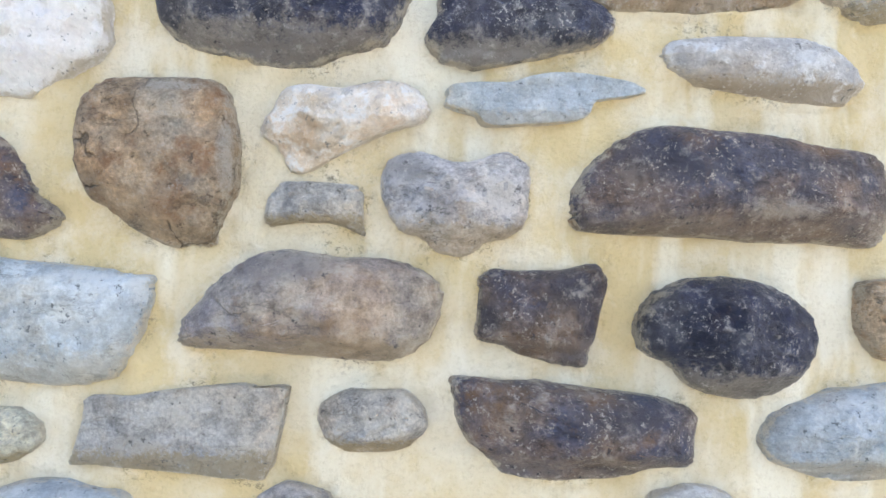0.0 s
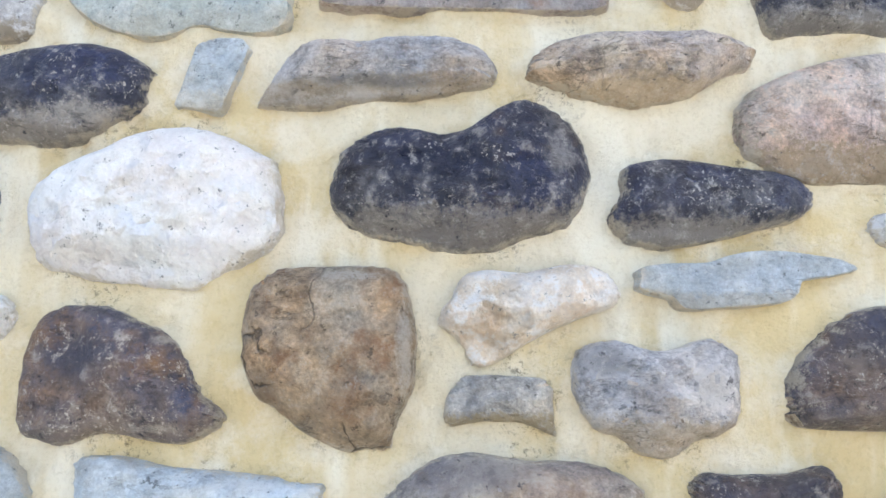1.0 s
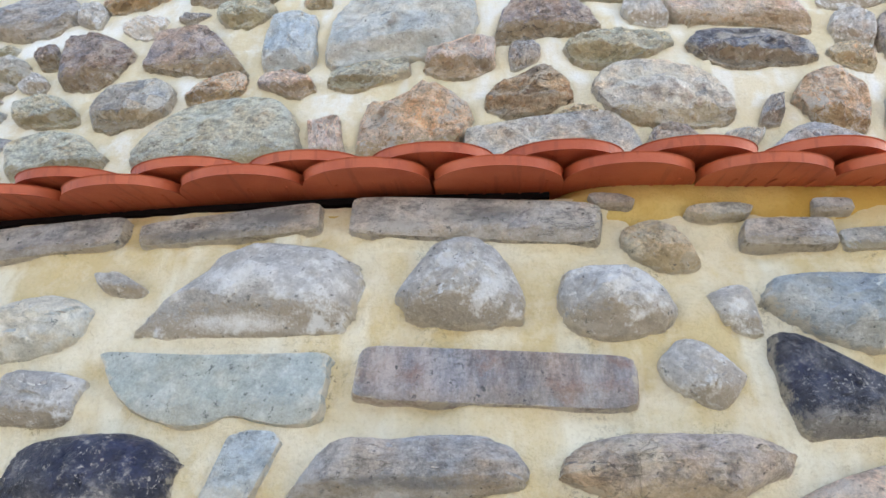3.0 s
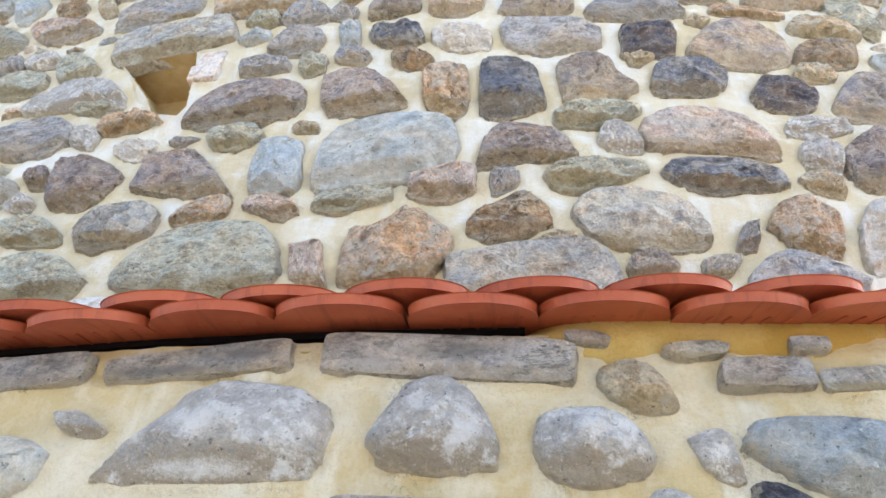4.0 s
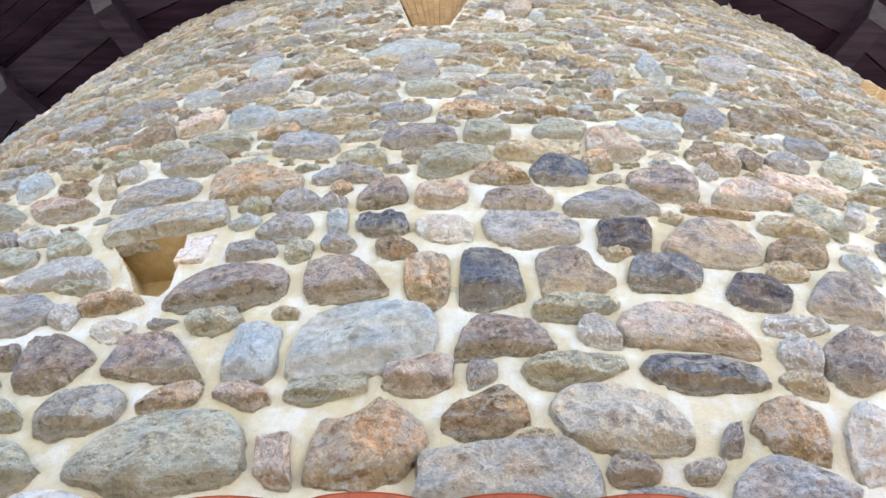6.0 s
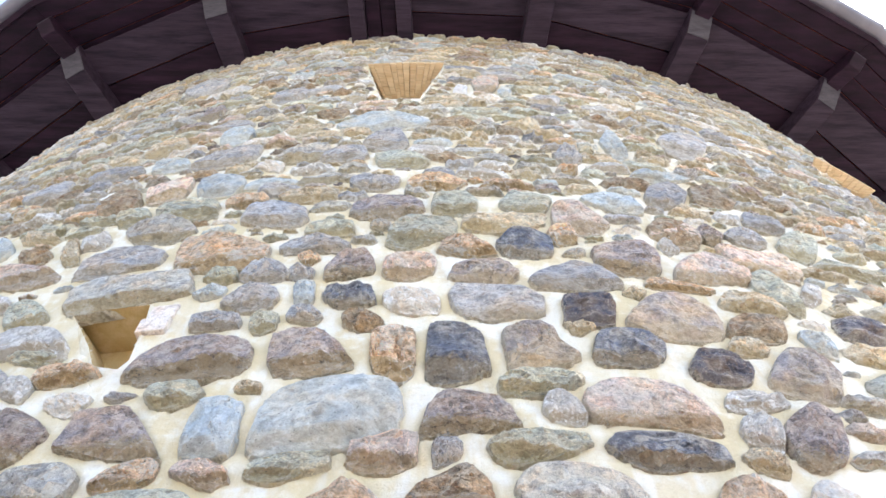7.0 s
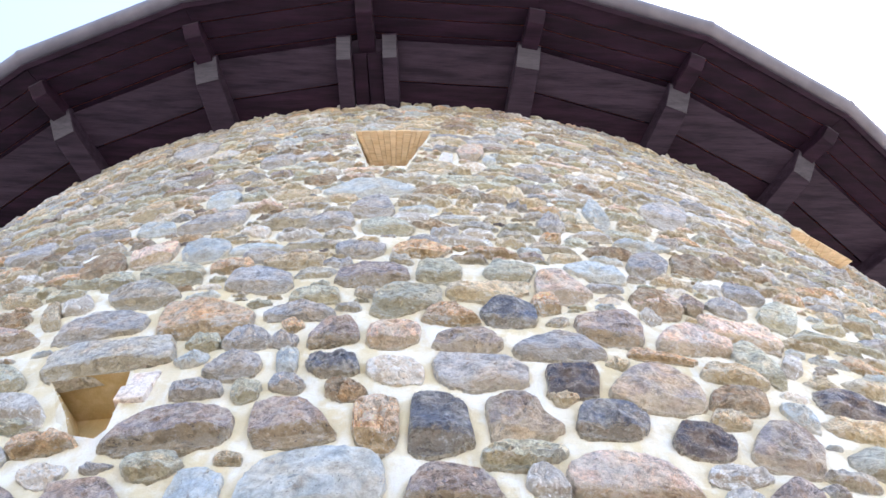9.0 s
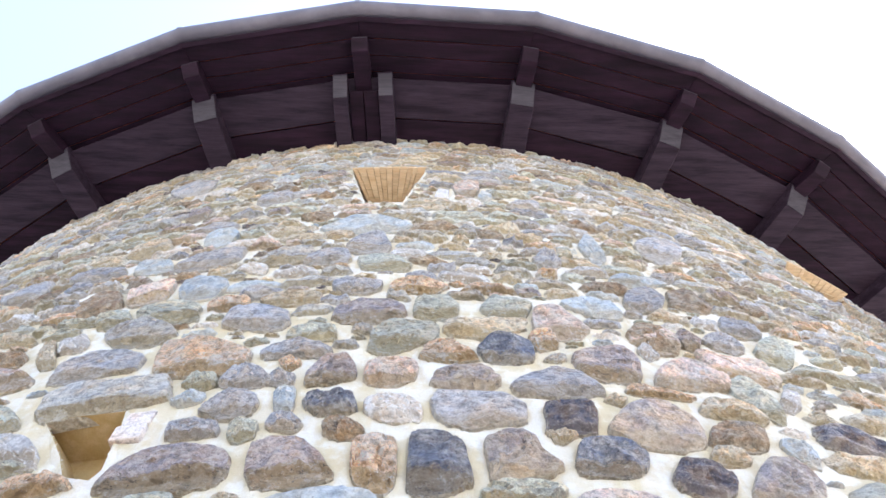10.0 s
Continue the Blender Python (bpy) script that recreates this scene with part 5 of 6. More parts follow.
lay("up", "pink", 0.608, 4.608, 0.218, 0.326, 6, 3.2, 0.00, -0.36, 0.08, 0.12, 0.060, 5.8, lobes=(-0.00, 0.01, 0.01, -0.00, -0.00, -0.01, -0.00, -0.01, 0.01, -0.03))
lay("up", "blue", 0.836, 4.809, 0.227, 0.207, 18, 4.7, 0.11, 0.36, -0.12, -0.14, 0.060, 9.0)
lay("up", "slate", 1.142, 5.012, 0.192, 0.383, -14, 2.1, -0.12, 0.12, 0.19, -0.27, 0.060, 7.7, lobes=(0.00, -0.00, 0.00, -0.00, -0.00, -0.02, -0.02, 0.03, -0.03, 0.01))
lay("up", "blue", 1.180, 5.285, 0.350, 0.148, 18, 1.8, -0.16, 0.43, 0.41, -0.20, 0.060, 8.7, lobes=(0.00, 0.00, 0.01, 0.00, 0.00, -0.01, -0.01, -0.01, 0.03, 0.00))
lay("up", "brown", 1.413, 5.133, 0.242, 0.292, 2, 2.1, -0.22, -0.25, 0.17, 0.07, 0.060, 8.1, lobes=(0.00, 0.00, 0.00, -0.00, 0.01, -0.00, 0.06, 0.02, -0.01, -0.03))
lay("up", "slate", 1.584, 6.116, 0.309, 0.558, 10, 3.0, 0.08, -0.24, 0.64, 0.39, 0.060, 5.5)
lay("up", "blue", 1.050, 5.824, 0.145, 0.584, -3, 1.6, 0.18, -0.50, 0.06, -0.04, 0.060, 5.3)
lay("up", "slate", 0.717, 5.461, 0.147, 0.258, -2, 1.6, -0.08, -0.52, -0.01, 0.12, 0.060, 7.8, lobes=(-0.01, -0.00, 0.00, -0.01, 0.02, 0.00, -0.01, -0.05, -0.03, 0.00))
lay("up", "slate", 1.577, 4.876, 0.198, 0.210, -0, 3.4, -0.05, -0.21, 0.32, 0.41, 0.060, 7.0, lobes=(0.01, -0.01, -0.01, -0.00, -0.01, -0.00, -0.02, -0.00, -0.03, 0.02))
lay("up", "pink", 1.039, 4.537, 0.196, 0.237, -12, 4.6, 0.12, -0.27, 0.18, 0.30, 0.060, 7.4)
lay("up", "pink", 0.373, 7.005, 0.188, 0.447, 17, 4.3, 0.03, 0.25, 0.39, -0.34, 0.060, 6.5, lobes=(0.01, 0.01, -0.01, 0.01, -0.01, -0.01, -0.01, -0.01, -0.02, -0.01))
lay("up", "blue", 0.490, 6.770, 0.120, 0.254, 32, 1.6, 0.31, 0.42, 0.52, -0.08, 0.057, 6.6, lobes=(-0.00, -0.00, -0.01, 0.00, 0.01, 0.01, 0.02, 0.05, -0.01, 0.01))
lay("up", "white", 0.177, 6.797, 0.090, 0.271, -7, 5.5, 0.10, -0.10, -0.03, -0.04, 0.046, 7.6)
lay("up", "slate", 0.763, 6.667, 0.183, 0.281, -9, 5.0, -0.08, -0.16, 0.24, -0.07, 0.060, 5.4)


# openings in the upper wall, as outlines of (s, z): a ragged putlog hole and two funnel-shaped windows
PUTLOG = [(-1.275, 3.915), (-0.990, 3.905), (-0.962, 3.777), (-0.945, 3.661), (-0.930, 3.560), (-0.948, 3.515), (-1.040, 3.548), (-1.10, 3.66), (-1.17, 3.765)]


def funnel(mid, foot, head, base=0.13):
    return [(mid - base, foot), (mid + base, foot), (mid + 0.305, head), (mid - 0.305, head)]


WINDOWS = [funnel(-0.235, 6.55, 7.56), funnel(3.36, 5.90, 7.08, 0.30)]
HOLES = [PUTLOG] + WINDOWS


def within(poly, s, z):
    hit = False
    for (a, b), (c, d) in zip(poly, poly[1:] + poly[:1]):
        if (b > z) != (d > z) and s < (c - a) * (z - b) / (d - b) + a:
            hit = not hit
    return hit


class Face:
    """A sheet of wall, unrolled, that keeps account of which spots are taken."""

    CELL = 0.012

    def __init__(self, s0, s1, z0, z1):
        self.s0, self.z0 = s0, z0
        self.taken = np.zeros((int((z1 - z0) / self.CELL) + 1, int((s1 - s0) / self.CELL) + 1), dtype=bool)

    def window(self, st, grow):
        ex, ey = edge_points(st, np.linspace(0, 2 * math.pi, 40, endpoint=False))
        ex, ey = ex * (1 + 2 * grow / st["w"]) + st["s"], ey * (1 + 2 * grow / st["h"]) + st["z"]
        i0, i1 = int((ex.min() - self.s0) / self.CELL), int((ex.max() - self.s0) / self.CELL) + 2
        j0, j1 = int((ey.min() - self.z0) / self.CELL), int((ey.max() - self.z0) / self.CELL) + 2
        if i0 < 0 or j0 < 0 or i1 > self.taken.shape[1] or j1 > self.taken.shape[0]:
            return None
        gx = self.s0 + (np.arange(i0, i1) + 0.5) * self.CELL
        gy = self.z0 + (np.arange(j0, j1) + 0.5) * self.CELL
        X, Y = np.meshgrid(gx, gy)
        inside = np.zeros(X.shape, dtype=bool)
        px, py = np.roll(ex, 1), np.roll(ey, 1)
        for a, b, c, d in zip(ex, ey, px, py):
            cross = ((b > Y) != (d > Y)) & (X < (c - a) * (Y - b) / (d - b + 1e-12) + a)
            inside ^= cross
        return slice(j0, j1), slice(i0, i1), inside

    def put(self, st, grow, force=False, allow=0.0):
        win = self.window(st, grow)
        if win is None:
            return False
        j, i, inside = win
        if not force and (self.taken[j, i] & inside).sum() > allow * inside.sum():
            return False
        self.taken[j, i] |= inside
        return True

    def block(self, poly):
        for j in range(int((min(p[1] for p in poly) - self.z0) / self.CELL) - 1, int((max(p[1] for p in poly) - self.z0) / self.CELL) + 2):
            for i in range(int((min(p[0] for p in poly) - self.s0) / self.CELL) - 1, int((max(p[0] for p in poly) - self.s0) / self.CELL) + 2):
                if within(poly, self.s0 + (i + 0.5) * self.CELL, self.z0 + (j + 0.5) * self.CELL):
                    self.taken[j, i] = True


def fill(face, laid, kinds, sizes, tries, seed, gap, s_range, z_range, clear=None):
    """Further stones of falling size wherever the wall still has room."""
    rng = random.Random(seed)
    names, weights = zip(*kinds)
    got = []
    for width, count in zip(sizes, tries):
        for _ in range(count):
            w = width * rng.uniform(0.75, 1.25)
            h = w * rng.uniform(0.32, 0.62)
            st = dict(kind=rng.choices(names, weights)[0], s=rng.uniform(*s_range), z=rng.uniform(*z_range), w=w, h=h, tilt=rng.gauss(0, 5), n=rng.uniform(2.2, 4.2), tx=rng.uniform(-0.3, 0.3), tz=rng.uniform(-0.3, 0.15), sk=rng.uniform(-0.25, 0.25), bd=rng.uniform(-0.12, 0.05), out=min(0.05, 0.25 * h + 0.012), flat=rng.uniform(4, 9))
            if clear and clear[0] < st["s"] < clear[1] and st["z"] < clear[2]:
                continue
            a, c = int((st["z"] - face.z0) / face.CELL), int((st["s"] - face.s0) / face.CELL)
            q = int(0.3 * w / face.CELL)
            if face.taken[a, c] or face.taken[a, max(0, c - q)] or face.taken[a, min(c + q, face.taken.shape[1] - 1)]:
                continue
            if face.put(st, gap if st["z"] < 5.0 else 0.4 * gap):
                got.append(st)
    return got


def lay_stones(wall, radius, stones, around, rings, ragged, seed, cut):
    """Each stone an object of its own on its wall."""
    for k, st in enumerate(stones):
        verts, faces, rim, sit = stone_shape(st, around, rings, seed + k, ragged * (0.4 if st["flat"] > 6 and wall is wall_lower else 1), cut if wall is wall_upper or st["flat"] < 6 else 0.15)
        ob = mesh_part("stone", verts, faces, STONE[st["kind"]], wall, smooth=True)
        set_rim(ob, rim, sit)
        if st.get("marks"):
            set_marks(ob, st["marks"])
        ob.data.set_sharp_from_angle(angle=radians(21))
        ob.matrix_world = Matrix.Translation(at(radius, st["s"], st["z"], radius)) @ Matrix.Rotation(st["s"] / radius, 4, "Z")


def join_stones(wall, radius, stones, around, rings, ragged, seed, label):
    """The many stones further off: one mesh for each kind."""
    for kind in sorted({st["kind"] for st in stones}):
        vs, fs, rims, sits = [], [], [], []
        for k, st in enumerate(stones):
            if st["kind"] != kind:
                continue
            verts, faces, rim, sit = stone_shape(st, around, rings, seed + k, ragged, 0.9)
            rims += rim
            sits += sit
            base = len(vs)
            ct, sn = math.cos(st["s"] / radius), math.sin(st["s"] / radius)
            cx, cy, cz = at(radius, st["s"], st["z"], radius)
            vs += [(cx + x * ct - y * sn, cy + x * sn + y * ct, cz + z) for x, y, z in verts]
            fs += [tuple(base + i for i in f) for f in faces]
        ob = mesh_part("field_stones", vs, fs, STONE[kind], wall, label, smooth=False)
        set_rim(ob, rims, sits)
        tagged(ob, kind="stuff")


def mortar_sheet(name, material, wall, radius, s0, s1, z0, z1, step, face, holes=(), relief=0.006, groove=1.1, lip=0.9):
    """The mortar face: gently uneven, drawn up to the stones' edges and a little hollow between them."""
    ns, nz = int((s1 - s0) / step) + 1, int((z1 - z0) / step) + 1
    near = None
    if face is not None:
        soft = face.taken.astype(float)
        for _ in range(3):
            soft = (soft + np.roll(soft, 1, 0) + np.roll(soft, -1, 0) + np.roll(soft, 1, 1) + np.roll(soft, -1, 1)) / 5
        near = soft.copy()
        for _ in range(5):
            soft = (soft + np.roll(soft, 1, 0) + np.roll(soft, -1, 0) + np.roll(soft, 1, 1) + np.roll(soft, -1, 1)) / 5
    verts, faces, halo = [], [], []
    for j in range(nz):
        z = z0 + (z1 - z0) * j / (nz - 1)
        for i in range(ns):
            s = s0 + (s1 - s0) * i / (ns - 1)
            d = relief * (1.3 * noise.noise(Vector((s * 5, z * 5, 1.7))) + 0.8 * noise.noise(Vector((s * 17, z * 17, 4.1))) + 0.35 * noise.noise(Vector((s * 48, z * 48, 9.1))))
            halo.append(0.0)
            if near is not None:
                a, b = int((s - face.s0) / face.CELL), int((z - face.z0) / face.CELL)
                if 0 <= a < near.shape[1] and 0 <= b < near.shape[0]:
                    e = near[b, a]
                    halo[-1] = soft[b, a]
                    d += relief * (lip * (min(e, 0.6) - 0.3) - 3.0 * max(0.0, e - 0.8) / 0.2 - groove * max(0.0, 0.5 + noise.noise(Vector((s * 21, z * 21, 6.0)))) * math.exp(-(((e - 0.42) / 0.22) ** 2)))
            verts.append(at(radius + d, s, z, radius))
    for j in range(nz - 1):
        zm = z0 + (z1 - z0) * (j + 0.5) / (nz - 1)
        for i in range(ns - 1):
            sm = s0 + (s1 - s0) * (i + 0.5) / (ns - 1)
            if any(within(h, sm, zm) for h in holes):
                continue
            a = j * ns + i
            faces.append((a, a + 1, a + ns + 1, a + ns))
    ob = mesh_part(name, verts, faces, material, wall, smooth=True)
    ob.data.attributes.new("near_stone", "FLOAT", "POINT").data.foreach_set("value", halo)
    return ob


# lower wall
face_low = Face(-3.0, 3.0, 0.0, 2.4)
edge_low = Face(-1.5, 1.3, 0.9, 2.5)
for st in STONES["low"]:
    edge_low.put(st, 0.001, True)
for st in STONES["low"]:
    face_low.put(st, 0.012, True)
KINDS_LOW = [("grey", 3), ("blue", 3), ("slate", 3), ("dark", 2), ("umber", 2), ("brown", 2), ("buff", 2), ("white", 0.6), ("green", 1.5)]
more_low = fill(face_low, STONES["low"], KINDS_LOW, (0.34, 0.26, 0.19, 0.13), (500, 900, 900, 900), 5, 0.012, (-2.9, 2.9), (0.1, 2.2))
mortar_sheet("mortar", MORTAR_LOW, wall_lower, R_LOW, -1.3, 1.1, 1.0, 2.300, 0.0065, edge_low, relief=0.008, groove=1.2, lip=1.5)
lay_stones(wall_lower, R_LOW, STONES["low"], 110, 20, 0.034, 100, 0.42)
join_stones(wall_lower, R_LOW, more_low, 26, 6, 0.06, 900, "mixed field stones set in the mortar")

# upper wall
face_up = Face(-7.0, 7.0, 2.2, 9.08)
for st in STONES["up"]:
    face_up.put(st, 0.010, True)
for h in HOLES:
    face_up.block(h)
KINDS_UP = [("grey", 4), ("blue", 2), ("slate", 3), ("umber", 1.3), ("brown", 2), ("buff", 4), ("rust", 1.5), ("pink", 1.6), ("green", 2), ("quartz", 0.7)]


def courses(face, kinds, seed, s_range, z_range):
    """Flat, close-set stones in wavering rows."""
    rng = random.Random(seed)
    names, weights = zip(*kinds)
    got, z = [], z_range[0]
    while z < z_range[1]:
        row = rng.uniform(0.10, 0.20)
        s = s_range[0] + rng.uniform(0, 0.2)
        while s < s_range[1]:
            w = row * rng.uniform(0.8, 2.0)
            h = row * rng.uniform(0.66, 0.93)
            wave = 0.05 * noise.noise(Vector((s * 0.8, z * 1.3, 3.0))) + rng.uniform(-0.012, 0.012)
            st = dict(kind=rng.choices(names, weights)[0], s=s + w / 2, z=z + row / 2 + wave, w=w, h=h, tilt=rng.gauss(0, 9), n=rng.uniform(2.4, 5.0), tx=rng.uniform(-0.35, 0.35), tz=rng.uniform(-0.3, 0.15), sk=rng.uniform(-0.3, 0.3), bd=rng.uniform(-0.12, 0.05), out=rng.uniform(0.022, 0.048), flat=rng.uniform(5, 10))
            if face.put(st, -0.004, allow=0.12):
                got.append(st)
            s += w + rng.uniform(0.006, 0.030)
        z += row * 0.97
    return got


KINDS_TOP = [("grey", 6), ("buff", 7), ("green", 4), ("slate", 3), ("pale", 2.5), ("pink", 1.3), ("rust", 0.9), ("blue", 1.6), ("brown", 1.2), ("mauve", 1.5), ("quartz", 0.8)]
top_up = courses(face_up, KINDS_TOP, 21, (-6.9, 6.9), (4.75, 8.97))
more_up = fill(face_up, STONES["up"], KINDS_UP, (0.36, 0.27, 0.20, 0.14, 0.10, 0.07), (3000, 9000, 16000, 22000, 26000, 20000), 8, 0.006, (-6.9, 6.9), (2.4, 8.98), (-1.05, 1.1, 4.3))
mortar_sheet("mortar", MORTAR_UP, wall_upper, R_UP, -2.2, 2.2, 2.3, 4.6, 0.016, face_up, HOLES[:1])
mortar_sheet("mortar", MORTAR_UP, wall_upper, R_UP, -7.0, 7.0, 4.6, Z_TOP, 0.035, face_up, HOLES[1:])
mortar_sheet("mortar", MORTAR_UP, wall_upper, R_UP, -7.0, -2.2, 2.3, 4.6, 0.05, face_up)
mortar_sheet("mortar", MORTAR_UP, wall_upper, R_UP, 2.2, 7.0, 2.3, 4.6, 0.05, face_up)
lay_stones(wall_upper, R_UP, STONES["up"], 56, 15, 0.05, 300, 0.95)
join_stones(wall_upper, R_UP, top_up + more_up, 16, 4, 0.08, 3000, "mixed field stones set in the mortar")


def shell(name, radius, s0, s1, z0, z1, material, wall, steps, inner):
    """The rest of a round wall: a plain curved slab."""
    verts, faces = [], []
    for i in range(steps + 1):
        s = s0 + (s1 - s0) * i / steps
        for r, z in ((radius, z0), (radius, z1), (inner, z1), (inner, z0)):
            verts.append(at(r, s, z, radius))
    for i in range(steps):
        for k in range(4):
            a, b = i * 4 + k, i * 4 + (k + 1) % 4
            faces.append((a, a + 4, b + 4, b))
    return mesh_part(name, verts, faces, material, wall)


TURN_LOW, TURN_UP = 2 * math.pi * R_LOW, 2 * math.pi * R_UP
shell("mortar", R_LOW, 1.1, TURN_LOW - 1.3, -0.1, Z_BED, MORTAR_LOW, wall_lower, 90, 6.5)
shell("mortar", R_LOW, -1.3, 1.1, -0.1, 1.0, MORTAR_LOW, wall_lower, 8, 6.5)
shell("mortar", R_UP, 7.0, TURN_UP - 7.0, 2.3, Z_TOP, MORTAR_UP, wall_upper, 90, 6.6)


def inner_face(name, wall):
    verts, faces = [], []
    for i in range(49):
        for z in (0.0, Z_TOP):
            verts.append(at(6.6, -7 + 14 * i / 48, z, R_UP))
    for i in range(48):
        faces.append((2 * i, 2 * i + 1, 2 * i + 3, 2 * i + 2))
    return mesh_part(name, verts, faces, MORTAR_UP, wall)


inner_face("inner_face", wall_upper)

# ---- openings ----


def niche(name, rim, depth, squeeze, material, parent, floor=0.0):
    """The sides of an opening, running inwards from the wall face and narrowing; a lip of mortar frames it."""
    ms, mz = sum(p[0] for p in rim) / len(rim), sum(p[1] for p in rim) / len(rim)
    n = len(rim)
    deep = [(ms + (s - ms) * squeeze, mz + (z - mz) * (1 - floor)) for s, z in rim]
    verts = [at(R_UP + 0.008, s, z, R_UP) for s, z in rim] + [at(R_UP - depth, s, z, R_UP) for s, z in deep]
    faces = [(i, (i + 1) % n, n + (i + 1) % n, n + i) for i in range(n)]
    faces.append(tuple(n + i for i in range(n)))
    # a collar of pointing mortar round the mouth
    wide = []
    for s, z in rim:
        far = math.hypot(s - ms, z - mz)
        wide.append((s + 0.03 * (s - ms) / far, z + 0.03 * (z - mz) / far))
    ring = [at(R_UP - 0.004, s, z, R_UP) for s, z in wide] + [at(R_UP + 0.008, s, z, R_UP) for s, z in rim]
    mesh_part("collar", ring, faces[:n], MORTAR_UP, parent, smooth=True)
    return mesh_part(name, verts, faces, material, parent)


niche("putlog_hole", PUTLOG, 0.17, 0.86, MORTAR_HOLE, wall_upper)
hole_bricks = empty("brick_packing", "two pale pink bricks packed beside the putlog hole", "brick")
for z, w, h, lean, dy in ((3.860, 0.092, 0.080, -1, 0.0), (3.762, 0.098, 0.086, 1.5, 0.010)):
    bm = bmesh.new()
    box(bm, (w, 0.10, h), Matrix(), 0.006, 0.004)
    ob = part("brick", bm, BRICK, hole_bricks)
    ob.matrix_world = Matrix.Translation(at(R_UP - 0.040 + dy, -0.922, z - 0.012, R_UP)) @ Matrix.Rotation(-0.922 / R_UP, 4, "Z") @ Matrix.Rotation(radians(-lean), 4, "Y")


def splayed_window(rim, index, proud=0.044):
    win = empty("window_%d" % index, "funnel-shaped tower window opening with a head of pale boards", "window opening", "structure")
    s0, s1, z1 = rim[3][0], rim[2][0], rim[2][1]
    mid, depth, inner, count = (s0 + s1) / 2, 0.42, 0.50, 11
    niche("reveal", [rim[0], rim[1], (s1, z1 + 0.035), (s0, z1 + 0.035)], depth, 0.5, STONE["buff"], win)
    rng = random.Random(index)
    cuts = [0.0]
    for k in range(count):
        cuts.append(cuts[-1] + rng.uniform(0.7, 1.3))
    cuts = [c / cuts[-1] for c in cuts]
    for k in range(count):
        a, b = cuts[k] + 0.002, cuts[k + 1] - 0.002
        bm = bmesh.new()
        low, high = [], []
        jit = rng.uniform(-0.006, 0.006)
        for f, r in ((a, 0), (b, 0), (b, 1), (a, 1)):
            s = mid + (f - 0.5) * (s1 - s0) * (1 if r == 0 else inner)
            rad = R_UP + proud - r * (depth - 0.01)
            low.append(bm.verts.new(at(rad, s, z1 + jit, R_UP)))
            high.append(bm.verts.new(at(rad, s, z1 + 0.03 + jit, R_UP)))
        bm.faces.new(low)
        bm.faces.new(high[::-1])
        for i in range(4):
            bm.faces.new((low[i], low[(i + 1) % 4], high[(i + 1) % 4], high[i]))
        bmesh.ops.bevel(bm, geom=bm.edges[:], offset=0.003, segments=1, affect="EDGES")
        bmesh.ops.recalc_face_normals(bm, faces=bm.faces)
        part("board", bm, WOOD_PALE, win)


splayed_window(WINDOWS[0], 1)
splayed_window(WINDOWS[1], 2, 0.072)

# ---- tiled ledge ----
ledge = empty("tiled_ledge", "terracotta plain-tile ledge capping the lower wall", "tile coping", "structure")
TILE_W, TILE_L, TILE_T = 0.1755, 0.40, 0.0150
R_TIP, Z_TIP, RISE = 7.746, 2.293, 20.0


def tile_mesh():
    """A flat clay tile with a round tail; the tail points to -y, the tile rises towards +y."""
    bm = bmesh.new()
    half = TILE_W / 2 - 0.0015
    pts = [(half * math.sin(radians(a)), 0.066 * (1 - math.cos(radians(a)))) for a in range(-90, 91, 9)]
    ring = [(x, y) for x, y in pts] + [(half, TILE_L), (-half, TILE_L)]
    low = [bm.verts.new((x, y, 0)) for x, y in ring]
    high = [bm.verts.new((x, y, TILE_T)) for x, y in ring]
    bm.faces.new(low)
    bm.faces.new(high[::-1])
    n = len(ring)
    for i in range(n):
        bm.faces.new((low[i], low[(i + 1) % n], high[(i + 1) % n], high[i]))
    # drag ribs under the tile
    for x in (-0.055, -0.03, -0.004, 0.02, 0.05):
        box(bm, (0.004, 0.25, 0.002), Matrix.Translation((x, 0.18, -0.0005)) @ Matrix.Rotation(0.12, 4, "Z"), 0)
    bmesh.ops.bevel(bm, geom=[e for e in bm.edges if all(v.co.z >= 0 for v in e.verts)], offset=0.0015, segments=1, affect="EDGES")
    bmesh.ops.recalc_face_normals(bm, faces=bm.faces)
    mesh = bpy.data.meshes.new("tile")
    bm.to_mesh(mesh)
    bm.free()
    mesh.materials.append(TILE)
    return mesh


tile_data = tile_mesh()
TILE_START = 0.124
for layer in (0, 1):
    for k in range(-70, 71):
        s = TILE_START + (k + 0.5 * layer) * 0.1768
        rr = random.Random(k * 7 + layer)
        ob = new("tile", tile_data)
        ob.parent = ledge
        a = s / R_LOW
        back = 0.006 * layer + rr.uniform(-0.005, 0.005)
        up = 0.027 * layer + rr.uniform(-0.003, 0.003)
        ob.matrix_world = Matrix.Rotation(a, 4, "Z") @ Matrix.Translation((0, -(R_TIP - back), Z_TIP + up + back * math.tan(radians(RISE)))) @ Matrix.Rotation(radians(RISE + rr.uniform(-1.2, 1.2)), 4, "X") @ Matrix.Rotation(radians(rr.uniform(-1.5, 1.5)), 4, "Z") @ Matrix.Rotation(radians(rr.uniform(-1.5, 1.5)), 4, "Y")
